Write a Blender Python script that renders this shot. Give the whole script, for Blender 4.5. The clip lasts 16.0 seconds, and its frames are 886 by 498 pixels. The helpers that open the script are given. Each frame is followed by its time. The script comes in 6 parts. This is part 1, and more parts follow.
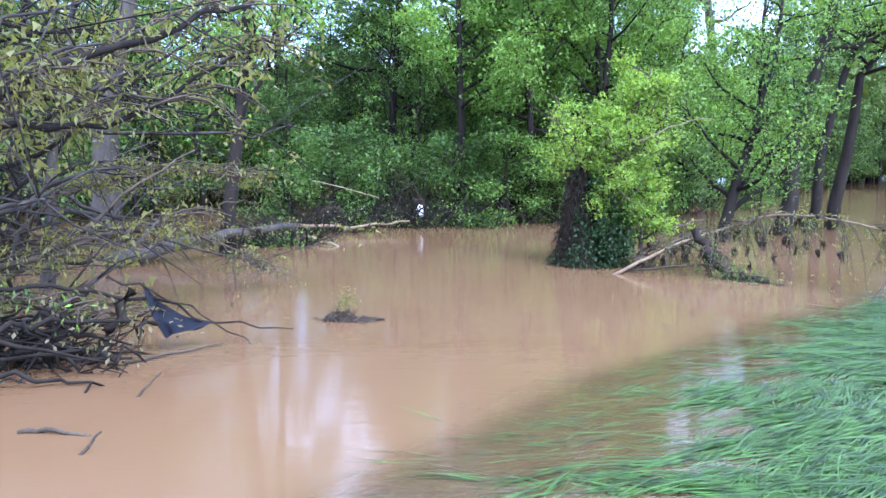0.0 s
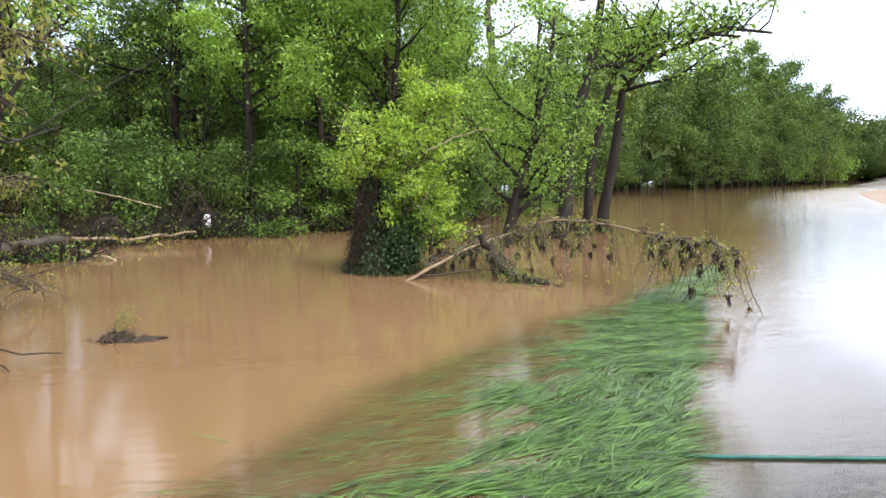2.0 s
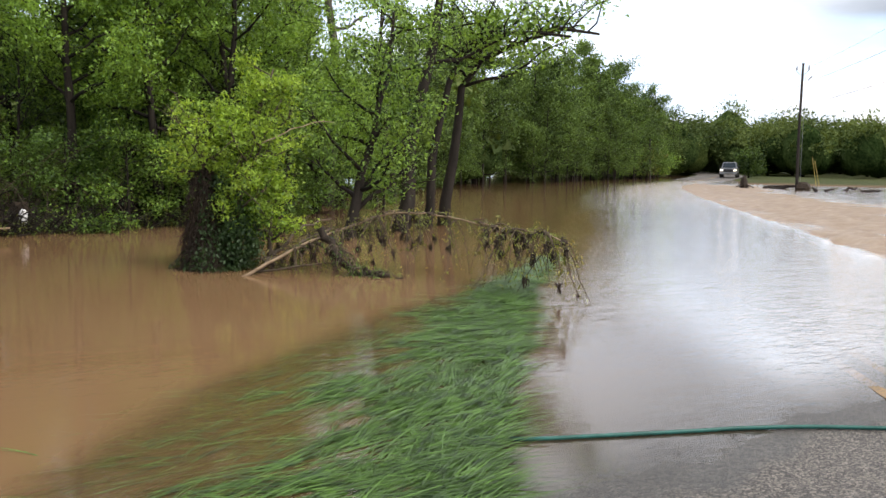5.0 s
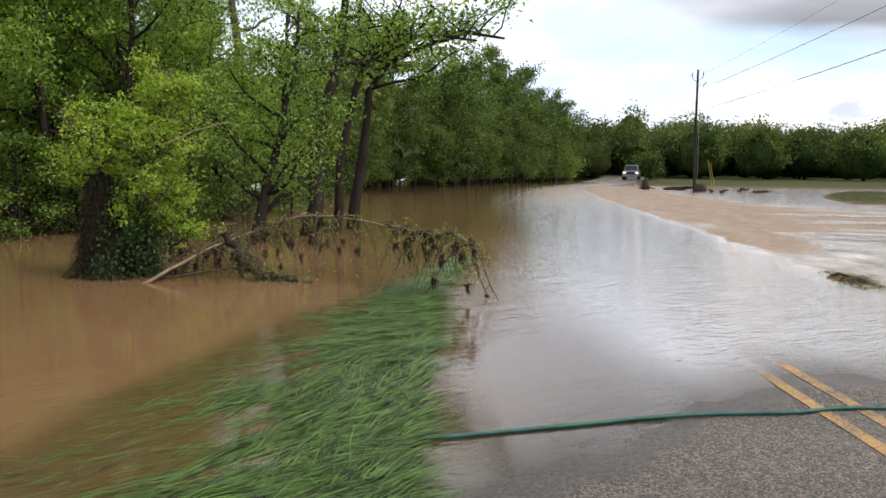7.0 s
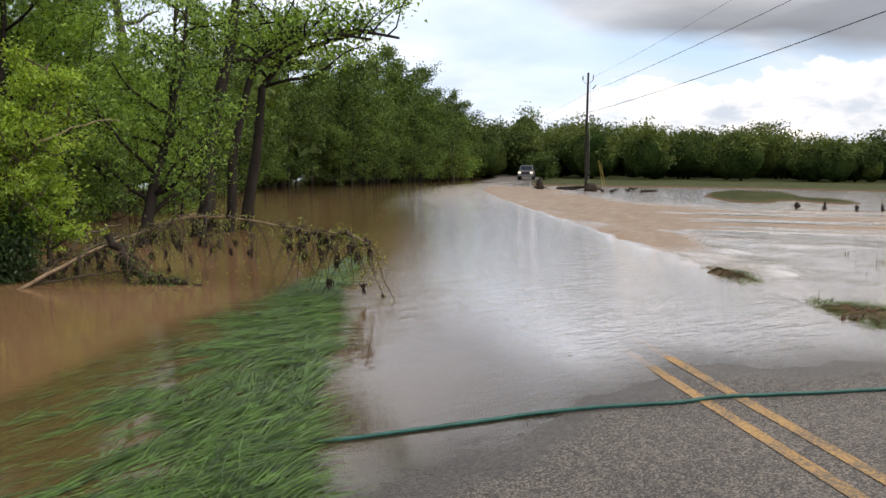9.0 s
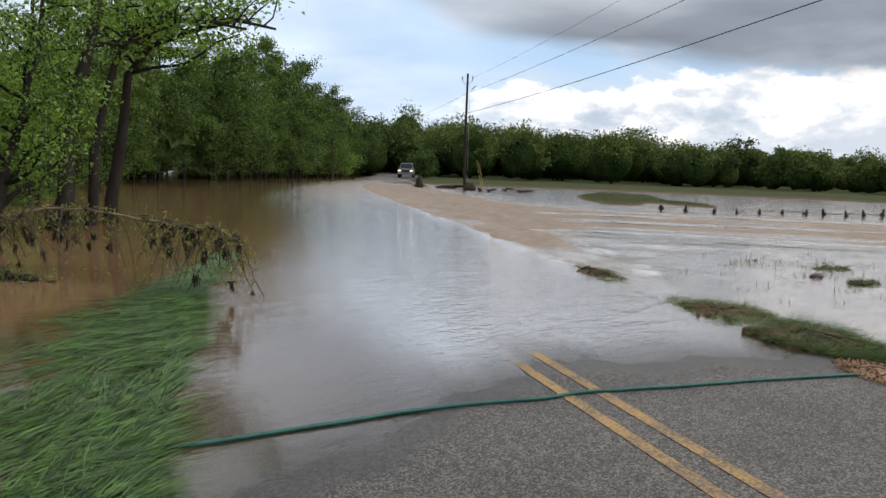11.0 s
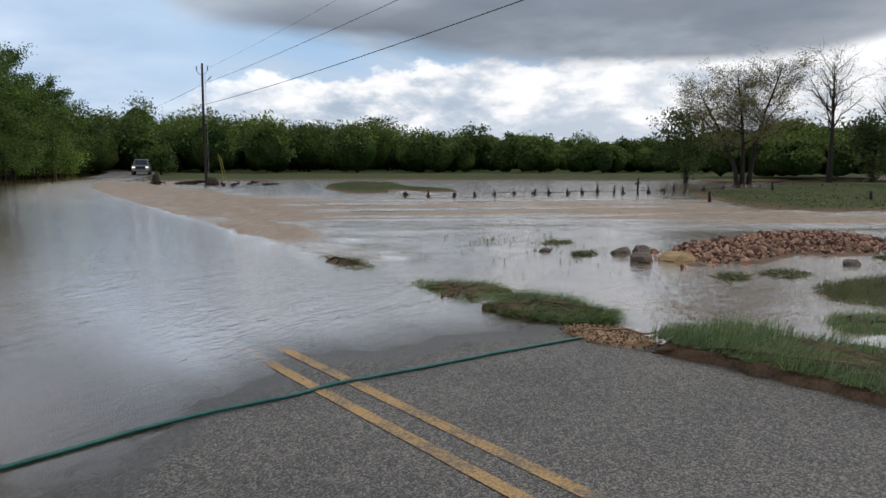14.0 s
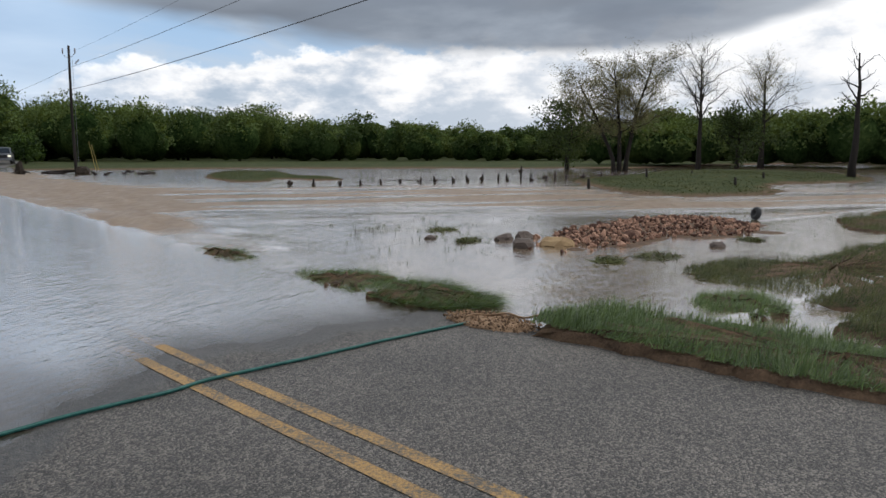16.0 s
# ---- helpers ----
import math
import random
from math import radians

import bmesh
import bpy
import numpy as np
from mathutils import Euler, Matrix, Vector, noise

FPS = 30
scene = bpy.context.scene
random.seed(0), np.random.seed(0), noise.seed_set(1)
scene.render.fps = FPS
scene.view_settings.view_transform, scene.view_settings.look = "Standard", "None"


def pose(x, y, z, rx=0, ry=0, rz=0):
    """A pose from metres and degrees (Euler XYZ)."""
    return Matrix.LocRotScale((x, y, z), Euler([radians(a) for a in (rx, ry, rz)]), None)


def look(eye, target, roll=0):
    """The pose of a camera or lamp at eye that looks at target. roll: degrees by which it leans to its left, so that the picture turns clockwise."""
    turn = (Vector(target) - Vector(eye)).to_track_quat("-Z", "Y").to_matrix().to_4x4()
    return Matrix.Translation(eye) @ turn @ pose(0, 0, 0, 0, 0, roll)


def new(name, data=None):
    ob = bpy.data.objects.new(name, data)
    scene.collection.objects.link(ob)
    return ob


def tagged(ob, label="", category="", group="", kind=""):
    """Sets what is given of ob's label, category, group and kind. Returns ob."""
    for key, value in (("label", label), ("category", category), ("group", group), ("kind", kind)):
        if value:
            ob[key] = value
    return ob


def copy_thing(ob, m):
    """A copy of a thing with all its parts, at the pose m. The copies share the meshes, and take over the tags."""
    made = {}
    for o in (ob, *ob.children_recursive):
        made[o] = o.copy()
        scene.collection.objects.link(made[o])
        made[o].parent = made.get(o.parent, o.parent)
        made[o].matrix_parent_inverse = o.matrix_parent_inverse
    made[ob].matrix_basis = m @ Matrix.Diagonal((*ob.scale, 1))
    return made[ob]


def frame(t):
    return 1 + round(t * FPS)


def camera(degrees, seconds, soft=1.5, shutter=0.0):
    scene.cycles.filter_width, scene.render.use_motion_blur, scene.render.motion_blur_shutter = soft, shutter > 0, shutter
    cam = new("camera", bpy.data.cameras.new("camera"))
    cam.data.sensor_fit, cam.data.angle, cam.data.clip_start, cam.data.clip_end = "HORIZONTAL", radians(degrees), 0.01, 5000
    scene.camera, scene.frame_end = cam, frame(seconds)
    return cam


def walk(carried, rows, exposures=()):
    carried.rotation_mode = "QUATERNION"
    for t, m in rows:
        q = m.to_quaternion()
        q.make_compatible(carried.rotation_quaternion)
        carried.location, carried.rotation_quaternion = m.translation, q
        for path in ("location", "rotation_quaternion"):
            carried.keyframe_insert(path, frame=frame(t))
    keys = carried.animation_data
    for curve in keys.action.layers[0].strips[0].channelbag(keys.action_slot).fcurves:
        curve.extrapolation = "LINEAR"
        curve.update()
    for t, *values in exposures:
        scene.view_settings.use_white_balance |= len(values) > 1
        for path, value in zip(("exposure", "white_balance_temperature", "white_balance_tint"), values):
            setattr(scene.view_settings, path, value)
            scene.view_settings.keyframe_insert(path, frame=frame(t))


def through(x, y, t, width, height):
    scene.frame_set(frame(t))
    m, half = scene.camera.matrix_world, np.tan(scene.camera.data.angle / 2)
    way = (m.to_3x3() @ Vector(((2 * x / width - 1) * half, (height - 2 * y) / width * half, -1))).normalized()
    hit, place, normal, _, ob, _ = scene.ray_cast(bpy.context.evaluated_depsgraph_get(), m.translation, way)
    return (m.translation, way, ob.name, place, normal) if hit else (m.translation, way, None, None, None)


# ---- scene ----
cam = camera(58.1, 16.0)
PATH = [
    (0.0, pose(0.000, 0.000, 1.621, 83.46, -0.16, 0.00)),
    (0.5, pose(0.019, 0.036, 1.624, 83.81, -0.22, -4.34)),
    (1.0, pose(0.024, 0.053, 1.628, 83.97, -0.39, -8.26)),
    (1.5, pose(0.027, 0.054, 1.635, 84.11, -0.36, -11.65)),
    (2.0, pose(0.036, 0.060, 1.631, 84.07, -0.37, -14.73)),
    (2.5, pose(0.049, 0.071, 1.625, 83.85, -0.55, -15.62)),
    (3.0, pose(0.076, 0.061, 1.624, 83.61, -0.97, -16.68)),
    (3.5, pose(0.093, 0.059, 1.622, 83.51, -0.97, -18.66)),
    (4.0, pose(0.114, 0.057, 1.624, 83.62, -0.86, -20.67)),
    (4.5, pose(0.134, 0.061, 1.618, 83.66, -0.85, -23.16)),
    (5.0, pose(0.152, 0.059, 1.617, 83.73, -0.72, -25.64)),
    (7.5, pose(0.203, 0.052, 1.583, 84.13, -0.45, -33.63)),
    (8.0, pose(0.217, 0.044, 1.586, 84.15, -0.43, -35.58)),
    (8.5, pose(0.227, 0.056, 1.584, 84.19, -0.41, -37.74)),
    (11.0, pose(0.341, 0.061, 1.573, 84.16, -2.03, -47.83)),
    (11.5, pose(0.369, 0.071, 1.579, 84.74, -1.97, -52.69)),
    (12.0, pose(0.382, 0.065, 1.590, 85.29, -1.40, -56.70)),
    (12.5, pose(0.407, 0.062, 1.579, 84.96, -0.55, -59.98)),
    (13.0, pose(0.415, 0.053, 1.580, 84.06, -0.12, -62.54)),
    (13.5, pose(0.426, 0.047, 1.577, 83.80, -0.09, -64.22)),
    (14.0, pose(0.438, 0.038, 1.578, 83.81, -0.02, -65.80)),
    (14.5, pose(0.434, 0.032, 1.578, 83.56, 0.10, -66.86)),
    (15.0, pose(0.441, 0.023, 1.584, 83.29, 0.00, -68.15)),
    (15.5, pose(0.452, 0.011, 1.575, 83.21, -0.10, -70.67)),
    (16.0, pose(0.496, 0.001, 1.568, 82.98, 0.00, -73.87)),
]
EXPOSURES = [(0.0, 2.55, 4750, 20), (0.8, 2.55, 5450, 19), (1.6, 2.3, 6200, 14), (3.0, 1.9, 6500, 12), (5.0, 1.45, 6700, 13), (8.5, 1.0, 7000, 15), (11.0, 0.7, 6450, 11), (12.5, 0.42, 6200, 10), (16.0, 0.4, 6200, 10)]
walk(cam, PATH, EXPOSURES)

# ---- world and sun ----
SUN_AZ, SUN_EL = radians(-55), radians(50)  # from +x, behind the camera's right


def nodes_of(tree):
    tree.nodes.clear()

    def n(kind, **kw):
        node = tree.nodes.new(kind)
        ins = kw.pop("i", {})
        if "operation" in kw:
            node.operation = kw["operation"]
        if "use_clamp" in kw:
            node.use_clamp = kw["use_clamp"]
        if "data_type" in kw:
            node.data_type, node.blend_type = kw["data_type"], kw["blend_type"]
        if "interpolation_type" in kw:
            node.interpolation_type = kw["interpolation_type"]
        if "attribute_name" in kw:
            node.attribute_name = kw["attribute_name"]
        if "sky_type" in kw:
            node.sky_type, node.sun_disc = kw["sky_type"], kw["sun_disc"]
            node.sun_elevation, node.sun_rotation = kw["sun_elevation"], kw["sun_rotation"]
        for k, v in ins.items():
            if isinstance(v, bpy.types.NodeSocket):
                tree.links.new(v, node.inputs[k])
            else:
                node.inputs[k].default_value = v
        return node
    return n


def ramp(n, fac, *stops):
    r = n("ShaderNodeValToRGB", i={0: fac})
    e = r.color_ramp.elements
    while len(e) < len(stops):
        e.new(0.5)
    for k, (p, c) in enumerate(stops):
        e[k].position = p
        e[k].color = (*c, 1) if len(c) == 3 else c
    return r.outputs[0]


def maths(n, op, a, b=0.0, clamp=False):
    return n("ShaderNodeMath", operation=op, use_clamp=clamp, i={0: a, 1: b}).outputs[0]


def mixc(n, fac, a, b, blend="MIX"):
    m = n("ShaderNodeMix", data_type="RGBA", blend_type=blend)
    t = m.id_data
    for k, v in ((0, fac), (6, a), (7, b)):
        if isinstance(v, bpy.types.NodeSocket):
            t.links.new(v, m.inputs[k])
        else:
            m.inputs[k].default_value = (*v, 1) if isinstance(v, tuple) and len(v) == 3 else v
    return m.outputs[2]


def smooth(n, x, lo, hi):
    return n("ShaderNodeMapRange", interpolation_type="SMOOTHSTEP", i={0: x, 1: lo, 2: hi}).outputs[0]


world = bpy.data.worlds.new("world")
scene.world = world
world.use_nodes = True
n = nodes_of(world.node_tree)
way = n("ShaderNodeTexCoord").outputs["Generated"]
sep = n("ShaderNodeSeparateXYZ", i={0: way})
el = sep.outputs[2]
sky = n("ShaderNodeTexSky", sky_type="NISHITA", sun_disc=False, sun_elevation=SUN_EL, sun_rotation=radians(145))
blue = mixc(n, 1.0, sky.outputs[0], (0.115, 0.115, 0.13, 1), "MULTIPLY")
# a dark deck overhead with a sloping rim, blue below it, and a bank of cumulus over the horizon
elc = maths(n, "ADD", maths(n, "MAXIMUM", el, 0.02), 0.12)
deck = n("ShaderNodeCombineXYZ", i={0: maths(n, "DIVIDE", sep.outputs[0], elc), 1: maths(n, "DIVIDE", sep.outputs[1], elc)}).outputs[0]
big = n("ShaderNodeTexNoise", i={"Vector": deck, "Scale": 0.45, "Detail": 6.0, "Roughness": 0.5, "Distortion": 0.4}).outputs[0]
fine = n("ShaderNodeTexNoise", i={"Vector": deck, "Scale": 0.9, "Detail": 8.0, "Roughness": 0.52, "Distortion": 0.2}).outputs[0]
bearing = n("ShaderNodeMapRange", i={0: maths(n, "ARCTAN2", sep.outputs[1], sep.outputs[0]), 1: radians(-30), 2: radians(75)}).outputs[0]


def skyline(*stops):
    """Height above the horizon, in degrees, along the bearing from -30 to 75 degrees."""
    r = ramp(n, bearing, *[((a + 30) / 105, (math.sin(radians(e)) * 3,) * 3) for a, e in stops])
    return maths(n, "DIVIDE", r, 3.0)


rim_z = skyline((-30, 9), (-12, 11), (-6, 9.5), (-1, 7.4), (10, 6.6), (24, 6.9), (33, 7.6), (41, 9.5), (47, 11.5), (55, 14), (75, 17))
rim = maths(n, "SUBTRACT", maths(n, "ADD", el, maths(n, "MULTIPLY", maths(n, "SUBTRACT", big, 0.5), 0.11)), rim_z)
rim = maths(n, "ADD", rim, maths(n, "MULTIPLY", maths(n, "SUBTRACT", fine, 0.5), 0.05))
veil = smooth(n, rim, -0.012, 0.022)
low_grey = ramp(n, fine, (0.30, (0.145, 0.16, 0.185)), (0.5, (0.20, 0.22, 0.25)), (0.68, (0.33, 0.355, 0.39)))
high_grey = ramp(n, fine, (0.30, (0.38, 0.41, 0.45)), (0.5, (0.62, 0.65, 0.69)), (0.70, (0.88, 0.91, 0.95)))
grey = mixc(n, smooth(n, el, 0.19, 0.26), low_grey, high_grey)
base = mixc(n, smooth(n, el, 0.0, 0.16), (0.52, 0.59, 0.67), (0.32, 0.46, 0.62))
base = mixc(n, 0.8, blue, base)
wisp = n("ShaderNodeTexNoise", i={"Vector": n("ShaderNodeVectorMath", operation="MULTIPLY", i={0: way, 1: (1, 1, 3.5)}).outputs[0], "Scale": 4.0, "Detail": 7.0, "Roughness": 0.55, "Distortion": 0.6}).outputs[0]
base = mixc(n, maths(n, "MULTIPLY", smooth(n, wisp, 0.46, 0.66), 0.6), base, (0.52, 0.55, 0.58))
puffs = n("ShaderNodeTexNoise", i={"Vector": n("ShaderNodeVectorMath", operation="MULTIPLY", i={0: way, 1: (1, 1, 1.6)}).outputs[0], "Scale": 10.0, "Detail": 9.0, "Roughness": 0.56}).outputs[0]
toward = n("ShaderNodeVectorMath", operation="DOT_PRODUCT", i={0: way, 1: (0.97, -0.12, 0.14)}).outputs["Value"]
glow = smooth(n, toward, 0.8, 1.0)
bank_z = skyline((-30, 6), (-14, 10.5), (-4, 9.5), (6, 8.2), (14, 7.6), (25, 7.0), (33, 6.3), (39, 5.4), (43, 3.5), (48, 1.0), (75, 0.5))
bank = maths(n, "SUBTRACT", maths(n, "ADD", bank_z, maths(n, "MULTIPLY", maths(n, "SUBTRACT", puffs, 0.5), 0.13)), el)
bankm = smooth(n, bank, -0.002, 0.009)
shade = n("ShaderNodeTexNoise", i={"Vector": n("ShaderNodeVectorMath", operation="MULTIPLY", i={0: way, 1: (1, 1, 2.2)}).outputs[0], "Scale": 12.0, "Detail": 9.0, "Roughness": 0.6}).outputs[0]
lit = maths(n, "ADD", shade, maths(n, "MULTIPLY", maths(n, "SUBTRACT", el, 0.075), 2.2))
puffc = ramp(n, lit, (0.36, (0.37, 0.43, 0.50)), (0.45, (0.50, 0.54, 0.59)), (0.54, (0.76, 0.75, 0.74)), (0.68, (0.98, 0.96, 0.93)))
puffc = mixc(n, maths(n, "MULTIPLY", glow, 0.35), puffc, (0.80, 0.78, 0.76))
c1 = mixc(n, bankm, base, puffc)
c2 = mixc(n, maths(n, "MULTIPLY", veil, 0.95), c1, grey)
# the cloud thins over the creek
creek = n("ShaderNodeVectorMath", operation="DOT_PRODUCT", i={0: way, 1: (0.30, 0.95, 0.0)}).outputs["Value"]
thin = ramp(n, fine, (0.3, (0.36, 0.46, 0.60)), (0.55, (0.54, 0.63, 0.74)), (0.75, (0.82, 0.84, 0.87)))
thin = mixc(n, maths(n, "MULTIPLY", maths(n, "MULTIPLY", smooth(n, el, 0.2, 0.36), smooth(n, creek, 0.80, 0.93)), 0.85), thin, (1.35, 1.36, 1.38))
c3 = mixc(n, maths(n, "MULTIPLY", smooth(n, creek, 0.76, 0.95), 0.9), c2, thin)
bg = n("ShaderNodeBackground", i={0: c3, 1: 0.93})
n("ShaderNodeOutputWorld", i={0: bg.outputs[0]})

sun = new("sun", bpy.data.lights.new("sun", "SUN"))
sun.data.energy, sun.data.angle, sun.data.color = 1.15, radians(38), (1.0, 0.95, 0.86)
sun.matrix_world = look((math.cos(SUN_AZ) * math.cos(SUN_EL) * 80, math.sin(SUN_AZ) * math.cos(SUN_EL) * 80, math.sin(SUN_EL) * 80), (0, 0, 0))

# ---- materials ----


def material(name):
    m = bpy.data.materials.new(name)
    m.use_nodes = True
    return m, nodes_of(m.node_tree)


def rough_mat(name, dark, light, scale=8.0, rough=0.85, bump=0.3, fine_scale=60.0, stretch=(1, 1, 1), spread=0.12, per="island", metal=0.0, dist=0.01):
    """Two scales of noise between two colours, with relief, and a shift from piece to piece."""
    m, n = material(name)
    co = n("ShaderNodeTexCoord").outputs["Object"]
    co = n("ShaderNodeVectorMath", operation="MULTIPLY", i={0: co, 1: stretch}).outputs[0]
    a = n("ShaderNodeTexNoise", i={"Vector": co, "Scale": scale, "Detail": 5.0}).outputs[0]
    b = n("ShaderNodeTexNoise", i={"Vector": co, "Scale": fine_scale, "Detail": 4.0, "Roughness": 0.65}).outputs[0]
    f = maths(n, "ADD", maths(n, "MULTIPLY", a, 0.6), maths(n, "MULTIPLY", b, 0.4))
    rnd = n("ShaderNodeNewGeometry").outputs["Random Per Island"] if per == "island" else n("ShaderNodeObjectInfo").outputs["Random"]
    f = maths(n, "ADD", f, maths(n, "MULTIPLY", maths(n, "SUBTRACT", rnd, 0.5), spread * 2))
    col = ramp(n, f, (0.33, dark), (0.68, light))
    bp = n("ShaderNodeBump", i={"Strength": bump, "Distance": dist, "Height": f})
    s = n("ShaderNodeBsdfPrincipled", i={"Base Color": col, "Roughness": rough, "Metallic": metal, "Specular IOR Level": 0.22, "Normal": bp.outputs[0]})
    n("ShaderNodeOutputMaterial", i={0: s.outputs[0]})
    return m


def leaf_mat(name, dark, light, through=0.45, rough=0.5, patch=0.55, tone=0.4):
    m, n = material(name)
    g = n("ShaderNodeNewGeometry")
    oi = n("ShaderNodeObjectInfo").outputs["Random"]
    big = n("ShaderNodeTexNoise", i={"Vector": g.outputs["Position"], "Scale": patch, "Detail": 2.0}).outputs[0]
    f = maths(n, "ADD", maths(n, "ADD", 0.2, maths(n, "MULTIPLY", g.outputs["Random Per Island"], 0.45)), maths(n, "ADD", maths(n, "MULTIPLY", maths(n, "SUBTRACT", big, 0.5), tone), maths(n, "MULTIPLY", oi, 0.2)))
    col = ramp(n, f, (0.2, dark), (0.85, light))
    d = n("ShaderNodeBsdfPrincipled", i={"Base Color": col, "Roughness": rough, "Specular IOR Level": 0.35})
    warm = mixc(n, 1.0, col, (1.5, 1.35, 0.55, 1), "MULTIPLY")
    t = n("ShaderNodeBsdfTranslucent", i={0: warm})
    mx = n("ShaderNodeMixShader", i={0: through, 1: d.outputs[0], 2: t.outputs[0]})
    n("ShaderNodeOutputMaterial", i={0: mx.outputs[0]})
    return m


def plain_mat(name, col, rough=0.5, metal=0.0, emit=0.0, spec=0.5):
    m, n = material(name)
    co = n("ShaderNodeTexCoord").outputs["Object"]
    a = n("ShaderNodeTexNoise", i={"Vector": co, "Scale": 14.0, "Detail": 5.0}).outputs[0]
    c = ramp(n, a, (0.3, tuple(v * 0.8 for v in col)), (0.7, tuple(min(1, v * 1.12) for v in col)))
    s = n("ShaderNodeBsdfPrincipled", i={"Base Color": c, "Roughness": rough, "Metallic": metal, "Specular IOR Level": spec})
    if emit:
        s.inputs["Emission Color"].default_value = (*col, 1)
        s.inputs["Emission Strength"].default_value = emit
    n("ShaderNodeOutputMaterial", i={0: s.outputs[0]})
    return m


M_LEAF = leaf_mat("leaf_green", (0.014, 0.042, 0.006), (0.27, 0.45, 0.072), 0.34, tone=0.7)
M_LEAF_DEEP = leaf_mat("leaf_deep_green", (0.010, 0.03, 0.005), (0.165, 0.285, 0.05), 0.28, tone=0.7)
M_LEAF_LIME = leaf_mat("leaf_lime", (0.05, 0.10, 0.014), (0.34, 0.50, 0.08), 0.5, patch=2.5, tone=0.8)
M_LEAF_PALE = leaf_mat("leaf_pale", (0.075, 0.09, 0.022), (0.25, 0.25, 0.08))
M_LEAF_DARK = leaf_mat("leaf_ivy", (0.012, 0.03, 0.008), (0.04, 0.08, 0.02), 0.2)
M_LEAF_BUD = leaf_mat("leaf_bud", (0.07, 0.066, 0.03), (0.22, 0.20, 0.10), 0.3)
M_FAR = leaf_mat("leaf_far", (0.036, 0.06, 0.017), (0.115, 0.155, 0.043), 0.25, 0.95, patch=0.10, tone=1.8)
# green leaf with the shade of the wood's far edge put into its colour
M_LEAF_SHADED = leaf_mat("leaf_shaded_green", (0.012, 0.028, 0.007), (0.13, 0.21, 0.042), 0.25, 0.8, tone=0.8)
M_LEAF_DIM = leaf_mat("leaf_dull_green", (0.012, 0.022, 0.007), (0.065, 0.09, 0.024), 0.2, 0.95)
M_LEAF_OLIVE = leaf_mat("leaf_olive", (0.05, 0.07, 0.018), (0.21, 0.25, 0.065), 0.4)
M_TURF = leaf_mat("turf_blade", (0.018, 0.024, 0.007), (0.10, 0.11, 0.034), 0.2, 0.85, patch=2.5, tone=0.9)
M_GRASS = leaf_mat("grass_blade", (0.018, 0.038, 0.008), (0.105, 0.158, 0.034), 0.25, 0.5, patch=4.0)
M_GRASS_WET = leaf_mat("grass_wet", (0.004, 0.016, 0.003), (0.088, 0.18, 0.03), 0.15, 0.4, patch=9.0, tone=1.1)
M_SWARD = leaf_mat("sward_dark", (0.010, 0.028, 0.007), (0.05, 0.095, 0.02), 0.1, 0.6, patch=3.0)
M_BARK = rough_mat("bark", (0.006, 0.0047, 0.0037), (0.028, 0.022, 0.0175), 6, 0.9, 0.7, 40, (1, 1, 0.25))
M_BARK_GREY = rough_mat("bark_grey", (0.022, 0.019, 0.0165), (0.09, 0.079, 0.068), 6, 0.9, 0.6, 40, (1, 1, 0.3))
M_BARK_PALE = rough_mat("bark_pale", (0.16, 0.12, 0.08), (0.42, 0.33, 0.22), 7, 0.8, 0.4, 40)
M_BARK_TAN = rough_mat("bark_tan", (0.09, 0.062, 0.04), (0.28, 0.205, 0.13), 7, 0.85, 0.5, 40)
M_TWIG = rough_mat("twig", (0.03, 0.023, 0.016), (0.11, 0.085, 0.06), 5, 0.85, 0.3, 40)
M_MUD = rough_mat("mud", (0.008, 0.0055, 0.004), (0.034, 0.023, 0.0145), 9, 0.75, 0.8, 45, dist=0.03)
M_SOIL = rough_mat("soil", (0.03, 0.018, 0.011), (0.16, 0.10, 0.06), 5, 0.9, 0.8, 40, dist=0.03)
M_ROCK = rough_mat("rubble", (0.075, 0.038, 0.026), (0.34, 0.195, 0.13), 6, 0.9, 0.5, 40, spread=0.5, per="object")
M_GRAVEL = rough_mat("gravel_brown", (0.08, 0.048, 0.028), (0.29, 0.185, 0.11), 8, 0.9, 0.6, 40, spread=0.4)
M_ROCK_SMALL = rough_mat("rubble_small", (0.075, 0.038, 0.026), (0.35, 0.20, 0.135), 6, 0.9, 0.4, 40, spread=0.45)
M_ROCK_GREY = rough_mat("stone_dark", (0.035, 0.026, 0.022), (0.11, 0.085, 0.07), 6, 0.8, 0.5, 30)
M_ROCK_TAN = rough_mat("stone_tan", (0.16, 0.10, 0.05), (0.34, 0.23, 0.12), 5, 0.85, 0.4, 30)
M_POLE = rough_mat("pole_wood", (0.010, 0.008, 0.007), (0.035, 0.028, 0.024), 4, 0.9, 0.4, 40, (1, 1, 0.1))
M_YELLOW = rough_mat("yellow_plastic", (0.16, 0.12, 0.03), (0.30, 0.23, 0.06), 5, 0.5, 0.1)
M_STEEL = plain_mat("steel", (0.25, 0.25, 0.26), 0.45, 0.8)
M_BLACK = plain_mat("black_rubber", (0.018, 0.018, 0.018), 0.7)
M_CLOTH = rough_mat("dark_cloth", (0.004, 0.005, 0.009), (0.014, 0.016, 0.026), 8, 0.8, 0.2, 70)
M_WHITE = rough_mat("white_plastic", (0.55, 0.55, 0.55), (0.8, 0.8, 0.8), 8, 0.5, 0.2)
M_HOSE = rough_mat("hose_green", (0.008, 0.05, 0.042), (0.022, 0.105, 0.088), 12, 0.35, 0.15, 80)
M_CAR = plain_mat("car_paint", (0.27, 0.27, 0.28), 0.3, 0.5)
